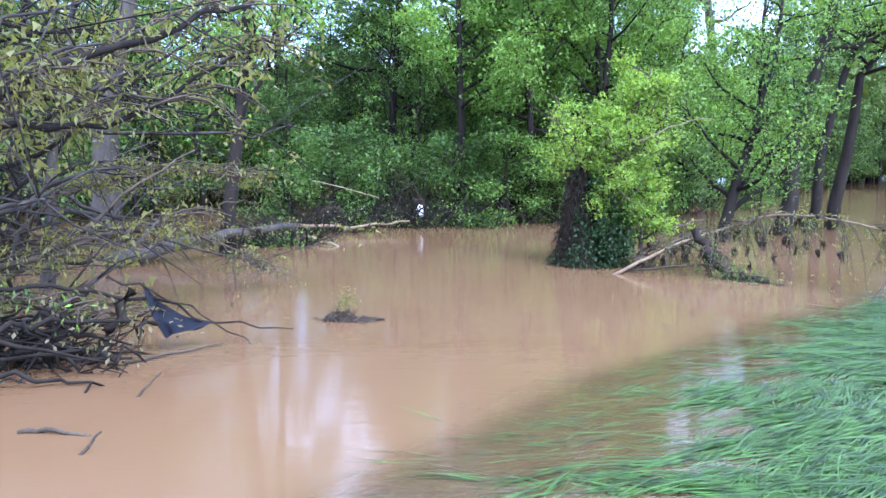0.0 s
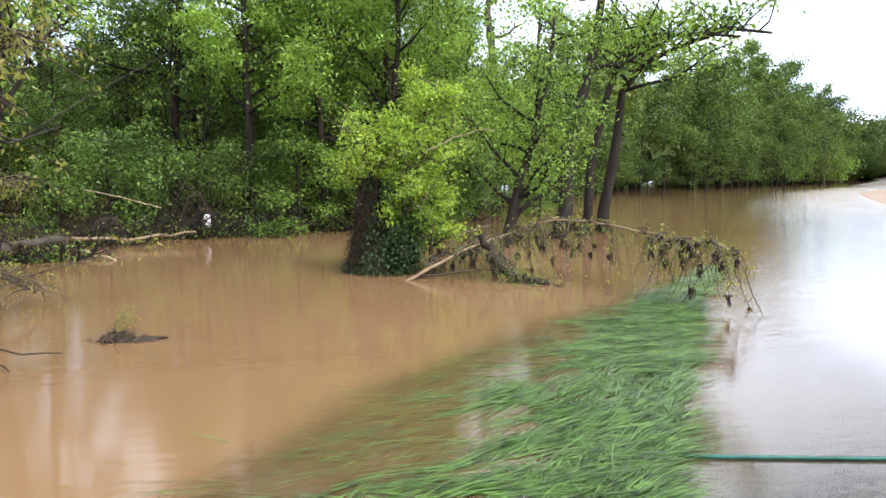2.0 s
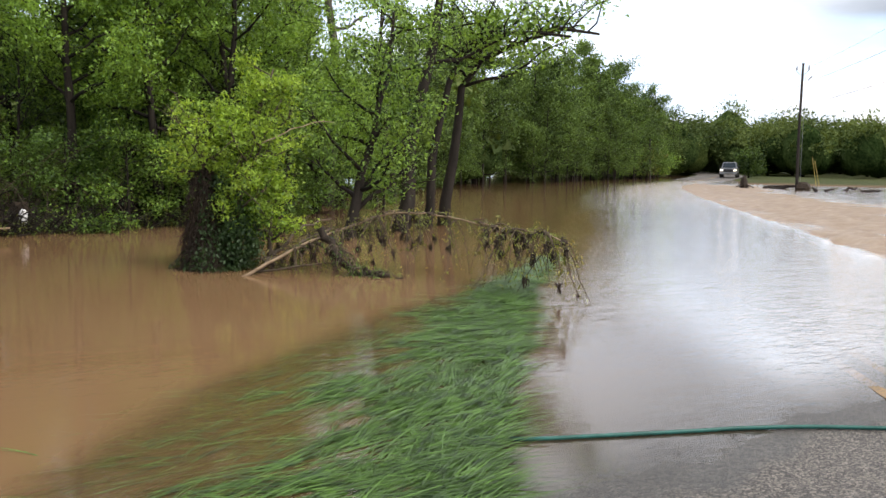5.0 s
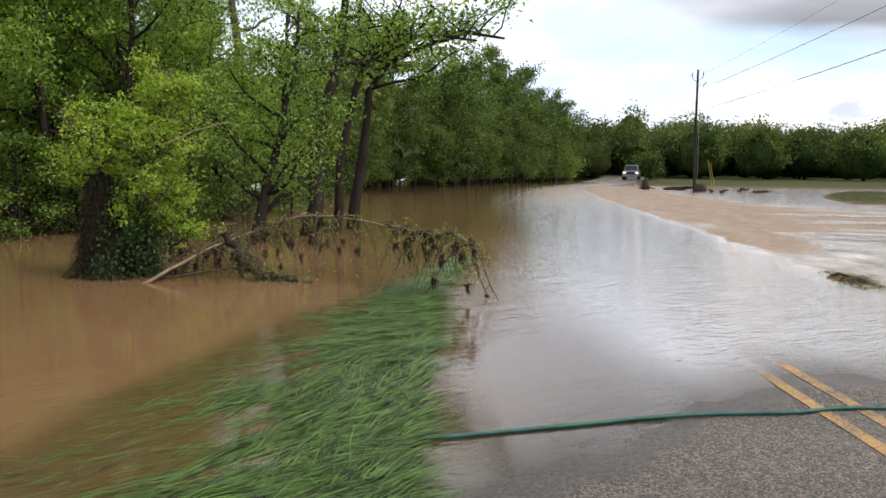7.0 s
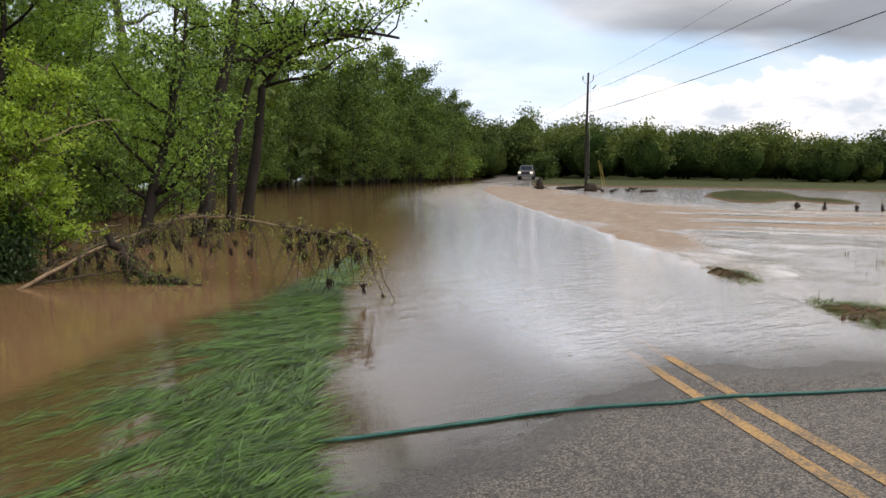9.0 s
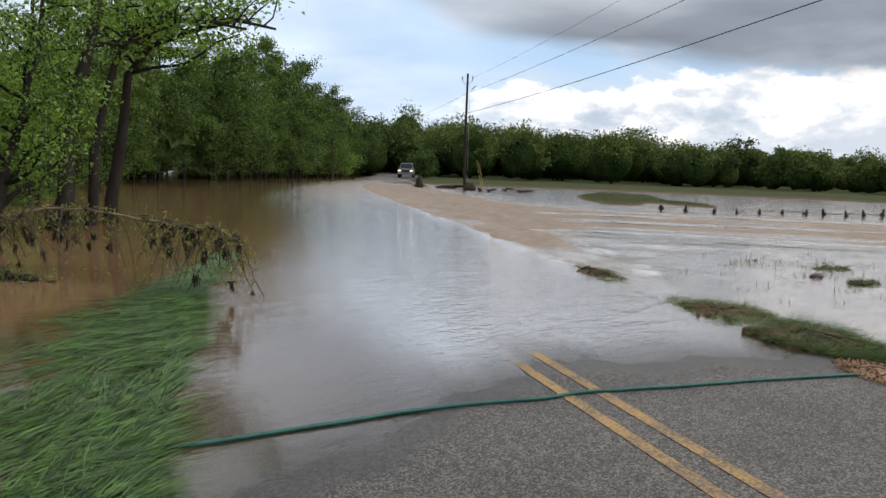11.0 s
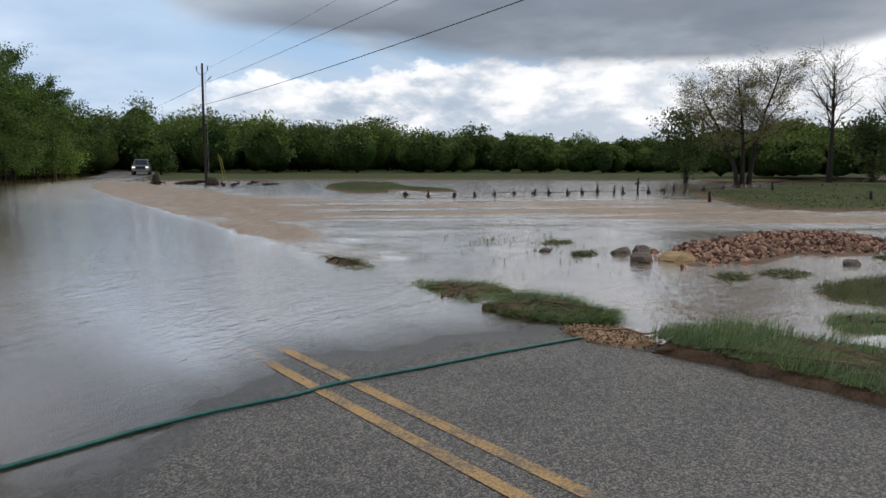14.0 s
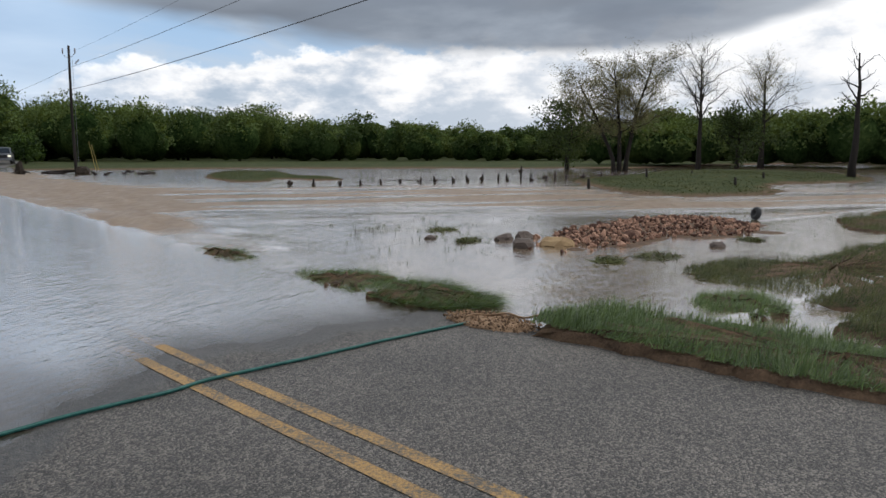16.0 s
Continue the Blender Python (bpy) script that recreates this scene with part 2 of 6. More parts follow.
M_GLASS = plain_mat("dark_glass", (0.015, 0.018, 0.02), 0.08)
M_LAMP = plain_mat("headlamp", (1.0, 0.9, 0.7), 0.2, 0, 0.6)
M_CERAMIC = plain_mat("insulator", (0.3, 0.3, 0.32), 0.3)


def asphalt():
    m, n = material("asphalt")
    co = n("ShaderNodeNewGeometry").outputs["Position"]
    chips = n("ShaderNodeTexVoronoi", i={"Vector": co, "Scale": 100.0})
    chip_h = n("ShaderNodeTexVoronoi", i={"Vector": co, "Scale": 100.0}).outputs["Distance"]
    sepc = n("ShaderNodeSeparateColor", i={0: chips.outputs["Color"]}).outputs[0]
    worn = n("ShaderNodeTexNoise", i={"Vector": co, "Scale": 0.8, "Detail": 6.0, "Roughness": 0.6}).outputs[0]
    grain = n("ShaderNodeTexNoise", i={"Vector": co, "Scale": 22.0, "Detail": 4.0}).outputs[0]
    f = maths(n, "ADD", maths(n, "MULTIPLY", sepc, 0.5), maths(n, "ADD", maths(n, "MULTIPLY", worn, 0.3), maths(n, "MULTIPLY", grain, 0.25)))
    col = ramp(n, f, (0.24, (0.011, 0.0095, 0.008)), (0.5, (0.047, 0.041, 0.035)), (0.85, (0.245, 0.212, 0.18)))
    wet = n("ShaderNodeAttribute", attribute_name="wet").outputs["Fac"]
    wetn = smooth(n, maths(n, "ADD", wet, maths(n, "MULTIPLY", maths(n, "SUBTRACT", grain, 0.5), 0.5)), 0.25, 0.75)
    col = mixc(n, maths(n, "MULTIPLY", wetn, 0.5), col, (0.02, 0.0175, 0.015))
    rough = n("ShaderNodeMapRange", i={0: wetn, 1: 0.0, 2: 1.0, 3: 0.66, 4: 0.46}).outputs[0]
    b = n("ShaderNodeBump", i={"Strength": 1.0, "Distance": 0.008, "Height": maths(n, "SUBTRACT", 1.0, chip_h)})
    s = n("ShaderNodeBsdfPrincipled", i={"Base Color": col, "Roughness": rough, "Normal": b.outputs[0]})
    n("ShaderNodeOutputMaterial", i={0: s.outputs[0]})
    return m


def line_paint():
    m, n = material("yellow_line_paint")
    co = n("ShaderNodeNewGeometry").outputs["Position"]
    worn = n("ShaderNodeTexNoise", i={"Vector": co, "Scale": 45.0, "Detail": 6.0, "Roughness": 0.7}).outputs[0]
    large = n("ShaderNodeTexNoise", i={"Vector": co, "Scale": 3.0, "Detail": 3.0}).outputs[0]
    f = maths(n, "ADD", maths(n, "MULTIPLY", worn, 0.7), maths(n, "MULTIPLY", large, 0.3))
    col = ramp(n, f, (0.43, (0.08, 0.066, 0.05)), (0.54, (0.31, 0.18, 0.055)), (0.71, (0.46, 0.275, 0.085)))
    chip = n("ShaderNodeTexVoronoi", i={"Vector": co, "Scale": 100.0}).outputs["Distance"]
    b = n("ShaderNodeBump", i={"Strength": 0.6, "Distance": 0.005, "Height": maths(n, "SUBTRACT", 1.0, chip)})
    s = n("ShaderNodeBsdfPrincipled", i={"Base Color": col, "Roughness": 0.65, "Normal": b.outputs[0]})
    n("ShaderNodeOutputMaterial", i={0: s.outputs[0]})
    return m


def ground_mat():
    m, n = material("ground")
    co = n("ShaderNodeNewGeometry").outputs["Position"]
    z = n("ShaderNodeSeparateXYZ", i={0: co}).outputs[2]
    a = n("ShaderNodeTexNoise", i={"Vector": co, "Scale": 0.6, "Detail": 7.0, "Roughness": 0.65}).outputs[0]
    b = n("ShaderNodeTexNoise", i={"Vector": co, "Scale": 14.0, "Detail": 5.0}).outputs[0]
    mud = ramp(n, b, (0.3, (0.05, 0.032, 0.02)), (0.7, (0.18, 0.115, 0.07)))
    turf = ramp(n, maths(n, "ADD", maths(n, "MULTIPLY", a, 0.6), maths(n, "MULTIPLY", b, 0.4)), (0.35, (0.02, 0.032, 0.009)), (0.55, (0.05, 0.058, 0.02)), (0.7, (0.10, 0.078, 0.036)))
    g = smooth(n, maths(n, "ADD", z, maths(n, "MULTIPLY", maths(n, "SUBTRACT", a, 0.5), 0.12)), -0.06, 0.03)
    col = mixc(n, g, mud, turf)
    bp = n("ShaderNodeBump", i={"Strength": 0.6, "Distance": 0.04, "Height": b})
    s = n("ShaderNodeBsdfPrincipled", i={"Base Color": col, "Roughness": 0.95, "Specular IOR Level": 0.1, "Normal": bp.outputs[0]})
    n("ShaderNodeOutputMaterial", i={0: s.outputs[0]})
    return m


def water_mat():
    m, n = material("flood_water")
    co = n("ShaderNodeNewGeometry").outputs["Position"]
    depth = n("ShaderNodeAttribute", attribute_name="depth").outputs["Fac"]
    chop = n("ShaderNodeAttribute", attribute_name="chop").outputs["Fac"]
    turn = n("ShaderNodeMapping", i={"Vector": co, "Rotation": (0, 0, radians(-52)), "Scale": (0.55, 1.7, 1)}).outputs[0]
    r1 = n("ShaderNodeTexNoise", i={"Vector": turn, "Scale": 2.2, "Detail": 5.0, "Roughness": 0.6, "Distortion": 0.5}).outputs[0]
    r2 = n("ShaderNodeTexNoise", i={"Vector": turn, "Scale": 8.0, "Detail": 4.0, "Roughness": 0.55}).outputs[0]
    calm = n("ShaderNodeTexNoise", i={"Vector": co, "Scale": 0.55, "Detail": 3.0}).outputs[0]
    h = maths(n, "ADD", maths(n, "MULTIPLY", r1, 0.020), maths(n, "MULTIPLY", r2, 0.013))
    r3 = n("ShaderNodeTexNoise", i={"Vector": turn, "Scale": 21.0, "Detail": 3.0, "Roughness": 0.5}).outputs[0]
    h = maths(n, "ADD", h, maths(n, "MULTIPLY", r3, 0.0042))
    h = maths(n, "MULTIPLY", h, chop)
    h = maths(n, "ADD", h, maths(n, "MULTIPLY", calm, 0.006))
    # standing waves of the rough stream, their crests across the flow
    crest = n("ShaderNodeMapping", i={"Vector": co, "Rotation": (0, 0, radians(-34)), "Scale": (1.5, 0.42, 1)}).outputs[0]
    r0 = n("ShaderNodeTexNoise", i={"Vector": crest, "Scale": 1.0, "Detail": 4.0, "Roughness": 0.55, "Distortion": 0.6}).outputs[0]
    h = maths(n, "ADD", h, maths(n, "MULTIPLY", r0, maths(n, "MULTIPLY", smooth(n, chop, 0.9, 2.0), 0.11)))
    bp = n("ShaderNodeBump", i={"Strength": 1.0, "Distance": 1.0, "Height": h})
    swirl = n("ShaderNodeTexNoise", i={"Vector": co, "Scale": 0.35, "Detail": 4.0, "Distortion": 0.8}).outputs[0]
    silt = ramp(n, swirl, (0.3, (0.155, 0.089, 0.043)), (0.7, (0.185, 0.113, 0.06)))
    froth = maths(n, "MULTIPLY", smooth(n, maths(n, "ADD", maths(n, "ADD", maths(n, "MULTIPLY", r0, 0.6), maths(n, "MULTIPLY", r1, 0.4)), maths(n, "MULTIPLY", r2, 0.4)), 0.62, 0.86), smooth(n, chop, 0.9, 2.2))
    silt = mixc(n, maths(n, "MULTIPLY", froth, 0.7), silt, (0.30, 0.215, 0.14))
    # fast shallow water is full of air and fine sand, and paler
    air = smooth(n, chop, 0.25, 0.8)
    silt = mixc(n, maths(n, "MULTIPLY", air, 0.75), silt, ramp(n, r1, (0.35, (0.19, 0.135, 0.09)), (0.65, (0.25, 0.19, 0.135))))
    depth = maths(n, "MULTIPLY", depth, maths(n, "ADD", 1.0, maths(n, "MULTIPLY", air, 1.6)))
    murk = maths(n, "SUBTRACT", 1.0, maths(n, "POWER", 2.718, maths(n, "MULTIPLY", depth, -13.0)))
    clear = n("ShaderNodeBsdfTransparent", i={0: (0.86, 0.8, 0.7, 1)})
    body = n("ShaderNodeBsdfDiffuse", i={0: silt})
    under = n("ShaderNodeMixShader", i={0: murk, 1: clear.outputs[0], 2: body.outputs[0]})
    gloss = n("ShaderNodeBsdfGlossy", i={0: (1, 1, 1, 1), "Roughness": n("ShaderNodeMapRange", i={0: chop, 1: 0.9, 2: 2.2, 3: 0.04, 4: 0.22}).outputs[0], "Normal": bp.outputs[0]})
    body_air = maths(n, "MULTIPLY", air, smooth(n, depth, 0.0, 0.05))
    ior = maths(n, "ADD", 1.33, maths(n, "MULTIPLY", body_air, 0.8))
    fr = n("ShaderNodeFresnel", i={0: ior, "Normal": bp.outputs[0]}).outputs[0]
    fr = maths(n, "POWER", fr, maths(n, "SUBTRACT", 1.0, maths(n, "MULTIPLY", body_air, 0.5)))
    fr = maths(n, "MULTIPLY", fr, maths(n, "SUBTRACT", 1.0, maths(n, "MAXIMUM", maths(n, "MULTIPLY", froth, 0.8), maths(n, "MULTIPLY", smooth(n, chop, 1.35, 2.3), 0.8))))
    s = n("ShaderNodeMixShader", i={0: fr, 1: under.outputs[0], 2: gloss.outputs[0]})
    # the thin film breaks up over the stones of the road
    film = n("ShaderNodeTexNoise", i={"Vector": co, "Scale": 9.0, "Detail": 6.0, "Roughness": 0.75}).outputs[0]
    edge = smooth(n, maths(n, "ADD", depth, maths(n, "MULTIPLY", maths(n, "SUBTRACT", film, 0.37), 0.035)), 0.0, 0.008)
    s = n("ShaderNodeMixShader", i={0: edge, 1: n("ShaderNodeBsdfTransparent").outputs[0], 2: s.outputs[0]})
    n("ShaderNodeOutputMaterial", i={0: s.outputs[0]})
    return m


def shaded_foliage_mass():
    """The closed inside of far crowns: leaf-mottled, its inner shade put into the colour, with no sheen."""
    m, n = material("shaded_foliage_mass")
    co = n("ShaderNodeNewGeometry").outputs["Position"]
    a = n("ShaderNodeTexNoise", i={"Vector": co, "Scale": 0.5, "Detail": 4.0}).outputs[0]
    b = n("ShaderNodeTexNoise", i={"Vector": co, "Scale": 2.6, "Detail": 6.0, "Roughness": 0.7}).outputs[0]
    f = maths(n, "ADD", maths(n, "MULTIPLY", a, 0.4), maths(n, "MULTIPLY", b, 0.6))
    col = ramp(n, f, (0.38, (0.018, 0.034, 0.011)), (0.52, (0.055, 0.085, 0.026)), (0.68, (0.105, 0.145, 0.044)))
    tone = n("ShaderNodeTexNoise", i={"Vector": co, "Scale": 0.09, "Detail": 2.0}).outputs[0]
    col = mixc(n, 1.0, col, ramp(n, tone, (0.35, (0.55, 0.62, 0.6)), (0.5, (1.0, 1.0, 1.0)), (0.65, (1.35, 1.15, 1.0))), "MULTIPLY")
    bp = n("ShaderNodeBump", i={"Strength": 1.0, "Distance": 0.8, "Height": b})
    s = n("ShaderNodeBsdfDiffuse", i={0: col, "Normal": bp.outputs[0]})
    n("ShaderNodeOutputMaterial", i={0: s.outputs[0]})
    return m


M_MASS = shaded_foliage_mass()
M_ASPHALT, M_LINE, M_GROUND, M_WATER = asphalt(), line_paint(), ground_mat(), water_mat()

# ---- mesh tools ----


def mesh_np(name, V, F, mat, smooth_faces=False):
    V, F = np.asarray(V, np.float32), np.asarray(F, np.int32)
    me = bpy.data.meshes.new(name)
    me.vertices.add(len(V))
    me.vertices.foreach_set("co", V.ravel())
    me.loops.add(F.size)
    me.loops.foreach_set("vertex_index", F.ravel())
    me.polygons.add(len(F))
    me.polygons.foreach_set("loop_start", np.arange(0, F.size, F.shape[1], dtype=np.int32))
    me.polygons.foreach_set("use_smooth", np.full(len(F), smooth_faces))
    me.update(calc_edges=True)
    me.materials.append(mat)
    return me


def part_np(name, V, F, mat, parent=None, label="", smooth_faces=False):
    ob = new(name, mesh_np(name, V, F, mat, smooth_faces))
    ob.parent = parent
    if label:
        ob["label"] = label
    return ob


def part(name, bm, mat, parent=None, label="", smooth_faces=False):
    me = bpy.data.meshes.new(name)
    for f in bm.faces:
        f.smooth = smooth_faces
    bm.to_mesh(me)
    bm.free()
    me.materials.append(mat)
    ob = new(name, me)
    ob.parent = parent
    if label:
        ob["label"] = label
    return ob


def thing(name, place=(0, 0, 0), **tags):
    ob = new(name)
    ob.location = place
    ob.empty_display_size = 0.2
    return tagged(ob, **tags)


def tubes(paths, sides=6):
    """Tapered tubes along paths [(points, radii)] as one set of quads, with closed ends."""
    VS, FS, k = [], [], 0
    for pts, rad in paths:
        pts, rad = np.asarray(pts, float), np.asarray(rad, float)
        pts = np.vstack([pts[:1], pts, pts[-1:]])
        rad = np.concatenate([[rad[0] * 0.02], rad, [rad[-1] * 0.02]])
        d = np.gradient(pts, axis=0)
        d /= np.linalg.norm(d, axis=1, keepdims=True) + 1e-9
        up = np.where(np.abs(d[:, 2:3]) > 0.8, [[1.0, 0, 0]], [[0, 0, 1.0]])
        a = np.cross(d, up)
        a /= np.linalg.norm(a, axis=1, keepdims=True) + 1e-9
        b = np.cross(d, a)
        th = np.linspace(0, 2 * np.pi, sides, endpoint=False)
        ring = pts[:, None] + rad[:, None, None] * (a[:, None] * np.cos(th)[None, :, None] + b[:, None] * np.sin(th)[None, :, None])
        m = len(pts)
        VS.append(ring.reshape(-1, 3))
        i, j = np.meshgrid(np.arange(m - 1), np.arange(sides), indexing="ij")
        j2 = (j + 1) % sides
        FS.append(np.stack([k + i * sides + j, k + i * sides + j2, k + (i + 1) * sides + j2, k + (i + 1) * sides + j], -1).reshape(-1, 4))
        k += m * sides
    return np.vstack(VS), np.vstack(FS)


def wiggle(rng, pts, amount, count=8):
    """A smooth path through pts with small crooks."""
    pts = np.asarray(pts, float)
    s = np.concatenate([[0], np.cumsum(np.linalg.norm(np.diff(pts, axis=0), axis=1))])
    q = np.linspace(0, s[-1], count)
    out = np.stack([np.interp(q, s, pts[:, k]) for k in range(3)], -1)
    out[1:-1] += rng.normal(0, amount, (count - 2, 3))
    return out


def leaves(rng, C, size, flat=0.3, fold=0.25, ratio=0.5, small=False):
    """A folded four-cornered leaf at every point of C, or a plain pointed one."""
    m = len(C)
    d = rng.normal(0, 1, (m, 3))
    d[:, 2] -= flat
    d /= np.linalg.norm(d, axis=1, keepdims=True)
    up = rng.normal(0, 0.7, (m, 3)) + [0, 0, 1.0]
    s = np.cross(d, up)
    s /= np.linalg.norm(s, axis=1, keepdims=True) + 1e-9
    nrm = np.cross(s, d)
    L = (size * rng.uniform(0.6, 1.3, m))[:, None]
    w = L * ratio * 0.5
    if small:
        V = np.stack([C + s * w * 1.1, C + d * L, C - s * w * 1.1 + nrm * w * fold], 1).reshape(-1, 3)
        return V, np.arange(m * 3).reshape(-1, 3)
    V = np.stack([C, C + d * L * 0.45 + s * w + nrm * w * fold, C + d * L, C + d * L * 0.45 - s * w + nrm * w * fold], 1).reshape(-1, 3)
    return V, np.arange(m * 4).reshape(-1, 4)


def tree_parts(seed, height, r0, spread, low=0.25, limbs=16, leaf_count=6000, leaf_size=0.13, lean=(0, 0), crook=0.05, trunk_path=None, twig=True, clump=0.22, rise=0.5, limb_r=0.45, gather=0.7, subs=5):
    """Trunk, limbs and twigs as tubes, and leaf points in clumps along the twigs."""
    rng = np.random.default_rng(seed)
    N = 9
    t = np.linspace(0, 1, N)
    if trunk_path is None:
        tr = np.stack([lean[0] * t ** 1.3 * height, lean[1] * t ** 1.3 * height, t * height], -1)
        tr[1:, :2] += np.cumsum(rng.normal(0, crook * height / N, (N - 1, 2)), 0)
        tr[0, 2] = -0.7
    else:
        tr = wiggle(rng, trunk_path, 0.05, N)
    rad = r0 * (1 - 0.86 * t) + 0.008
    rad[0] *= 1.35
    paths = [(tr, rad)]
    anchors = []
    for k in range(limbs):
        s = low + (0.97 - low) * (k + rng.uniform(0, 1)) / limbs
        p = np.array([np.interp(s, t, tr[:, c]) for c in range(3)])
        az = k * 2.4 + rng.normal(0, 0.5)
        ln = spread * (1.05 - 0.75 * max(0, (s - 0.35))) * rng.uniform(0.65, 1.15)
        d = np.array([math.cos(az), math.sin(az), rise + rng.normal(0, 0.25)])
        d /= np.linalg.norm(d)
        q = np.linspace(0, 1, 6)[:, None]
        lp = p + d * ln * q + np.array([0, 0, 1]) * ln * 0.22 * q ** 2 * rng.uniform(-0.6, 1.3)
        lp[1:] += np.cumsum(rng.normal(0, 0.045 * ln, (5, 3)), 0)
        lr = np.interp(s, t, rad) * limb_r * (1 - 0.8 * q[:, 0]) + 0.006
        paths.append((lp, lr))
        anchors.append(lp[3:])
        for j in range(subs):
            u = rng.uniform(0.25, 1.0)
            bp = np.array([np.interp(u, q[:, 0], lp[:, c]) for c in range(3)])
            bd = d * 0.6 + rng.normal(0, 0.65, 3) + [0, 0, 0.15]
            bl = ln * 0.42 * rng.uniform(0.5, 1.2)
            bq = np.linspace(0, 1, 4)[:, None]
            sp = bp + bd * bl * bq
            sp[1:] += np.cumsum(rng.normal(0, 0.05 * bl, (3, 3)), 0)
            if twig:
                paths.append((sp, np.linspace(max(0.012, lr[3] * 0.5), 0.004, 4)))
            anchors.append(sp[1:])
    A = np.vstack(anchors)
    if leaf_count:
        per = 16
        c = A[rng.integers(0, len(A), leaf_count // per)] + rng.normal(0, clump * gather, (leaf_count // per, 3))
        L = (c[:, None] + rng.normal(0, clump, (len(c), per, 3)) * [1, 1, 0.55]).reshape(-1, 3)
        L = L[L[:, 2] > 0.12]
        lv = leaves(rng, L, leaf_size, ratio=0.6, small=True)
    else:
        lv = None
    return paths, lv


def tree(name, seed, place, label, category="tree", group="", bark=None, leaf=None, turn=0.0, sides=5, **kw):
    paths, lv = tree_parts(seed, **kw)
    ob = thing(name, place, label=label, category=category, group=group)
    ob.rotation_euler[2] = turn
    V, F = tubes([p for p in paths if len(p[0]) > 4], sides)
    thin = [p for p in paths if len(p[0]) <= 4]
    if thin:
        V2, F2 = tubes(thin, 3)
        V, F = np.vstack([V, V2]), np.vstack([F, F2 + len(V)])
    part_np("trunk", V, F, bark or M_BARK, ob, smooth_faces=True)
    if lv is not None:
        part_np("crown", lv[0], lv[1], leaf or M_LEAF, ob)
    return ob


def blades(rng, base, length, heading, lift, width=0.006, seg=3, sag=0.0):
    """Grass blades: base points, lengths, headings (radians) and how far they rise (radians)."""
    m = len(base)
    q = np.linspace(0, 1, seg + 1)
    d = np.stack([np.cos(heading), np.sin(heading)], -1)
    side = np.stack([-d[:, 1], d[:, 0]], -1)
    bend = np.cumsum(rng.normal(0, 0.12, (m, seg + 1)), 1)
    pts = np.zeros((m, seg + 1, 3))
    hor = length[:, None] * q * np.cos(lift)[:, None]
    pts[..., :2] = base[:, None, :2] + d[:, None] * hor[..., None] + side[:, None] * (bend * length[:, None] * 0.3)[..., None]
    pts[..., 2] = base[:, None, 2] + length[:, None] * (q * np.sin(lift)[:, None] - sag * q ** 2)
    w = width * np.array([1.0, 0.9, 0.65, 0.12])[: seg + 1] if seg == 3 else width * np.linspace(1, 0.1, seg + 1)
    off = np.zeros((m, seg + 1, 3))
    tw = rng.uniform(-0.6, 0.6, m)
    off[..., :2] = side[:, None] * w[None, :, None] * np.cos(tw)[:, None, None]
    off[..., 2] = w[None] * np.sin(tw)[:, None]
    V = np.stack([pts - off, pts + off], 2).reshape(-1, 3)
    i, j = np.meshgrid(np.arange(m), np.arange(seg), indexing="ij")
    b = i * (seg + 1) * 2 + j * 2
    F = np.stack([b, b + 1, b + 3, b + 2], -1).reshape(-1, 4)
    return V, F


def lump(rng, size, detail=1, rough=0.25):
    bm = bmesh.new()
    bmesh.ops.create_icosphere(bm, subdivisions=detail, radius=1.0)
    for v in bm.verts:
        v.co *= 1 + rng.uniform(-rough, rough)
        v.co = Vector((v.co.x * size[0], v.co.y * size[1], v.co.z * size[2]))
    return bm

# ---- the road's line: v along it, u across it (right is plus) ----
CENTRE = np.array([(-60, -98.5), (-30, -51.8), (-8.9, -19.0), (3.9, 1.05), (5.6, 3.7), (8.0, 7.3), (11.2, 11.4), (17.5, 19.8), (28, 33.6), (40.5, 48.2), (56, 60.5), (71, 72.2), (80, 81), (86, 93), (88, 112), (84, 140)], float)


def smooth_line(P, step=0.5):
    """A curve through the inner points of P, however unevenly they are spaced."""
    P = np.asarray(P, float)
    T = np.concatenate([[0], np.cumsum(np.linalg.norm(np.diff(P, axis=0), axis=1))])
    slope = np.diff(P, axis=0) / np.diff(T)[:, None]
    w = np.diff(T)
    tan = (slope[:-1] * w[1:, None] + slope[1:] * w[:-1, None]) / (w[:-1] + w[1:])[:, None]
    out = []
    for k in range(1, len(P) - 2):
        h = T[k + 1] - T[k]
        m = max(2, int(h / step))
        t = (np.arange(m) / m)[:, None]
        out.append((2 * t ** 3 - 3 * t ** 2 + 1) * P[k] + (t ** 3 - 2 * t ** 2 + t) * h * tan[k - 1] + (3 * t ** 2 - 2 * t ** 3) * P[k + 1] + (t ** 3 - t ** 2) * h * tan[k])
    return np.vstack(out)


LINE = smooth_line(CENTRE)
TAN = np.gradient(LINE, axis=0)
TAN /= np.linalg.norm(TAN, axis=1, keepdims=True)
NRM = np.stack([TAN[:, 1], -TAN[:, 0]], -1)
LV = np.concatenate([[0], np.cumsum(np.linalg.norm(np.diff(LINE, axis=0), axis=1))])
LV -= LV[np.argmin(np.linalg.norm(LINE - [3.9, 1.05], axis=1))]


def uv_of(xy):
    """v and u of points in the plan."""
    xy = np.asarray(xy, float)
    v, u = np.empty(len(xy)), np.empty(len(xy))
    for a in range(0, len(xy), 4000):
        q = xy[a:a + 4000]
        k = np.argmin(((q[:, None] - LINE[None]) ** 2).sum(-1), 1)
        d = q - LINE[k]
        v[a:a + 4000] = LV[k] + (d * TAN[k]).sum(1)
        u[a:a + 4000] = (d * NRM[k]).sum(1)
    return v, u


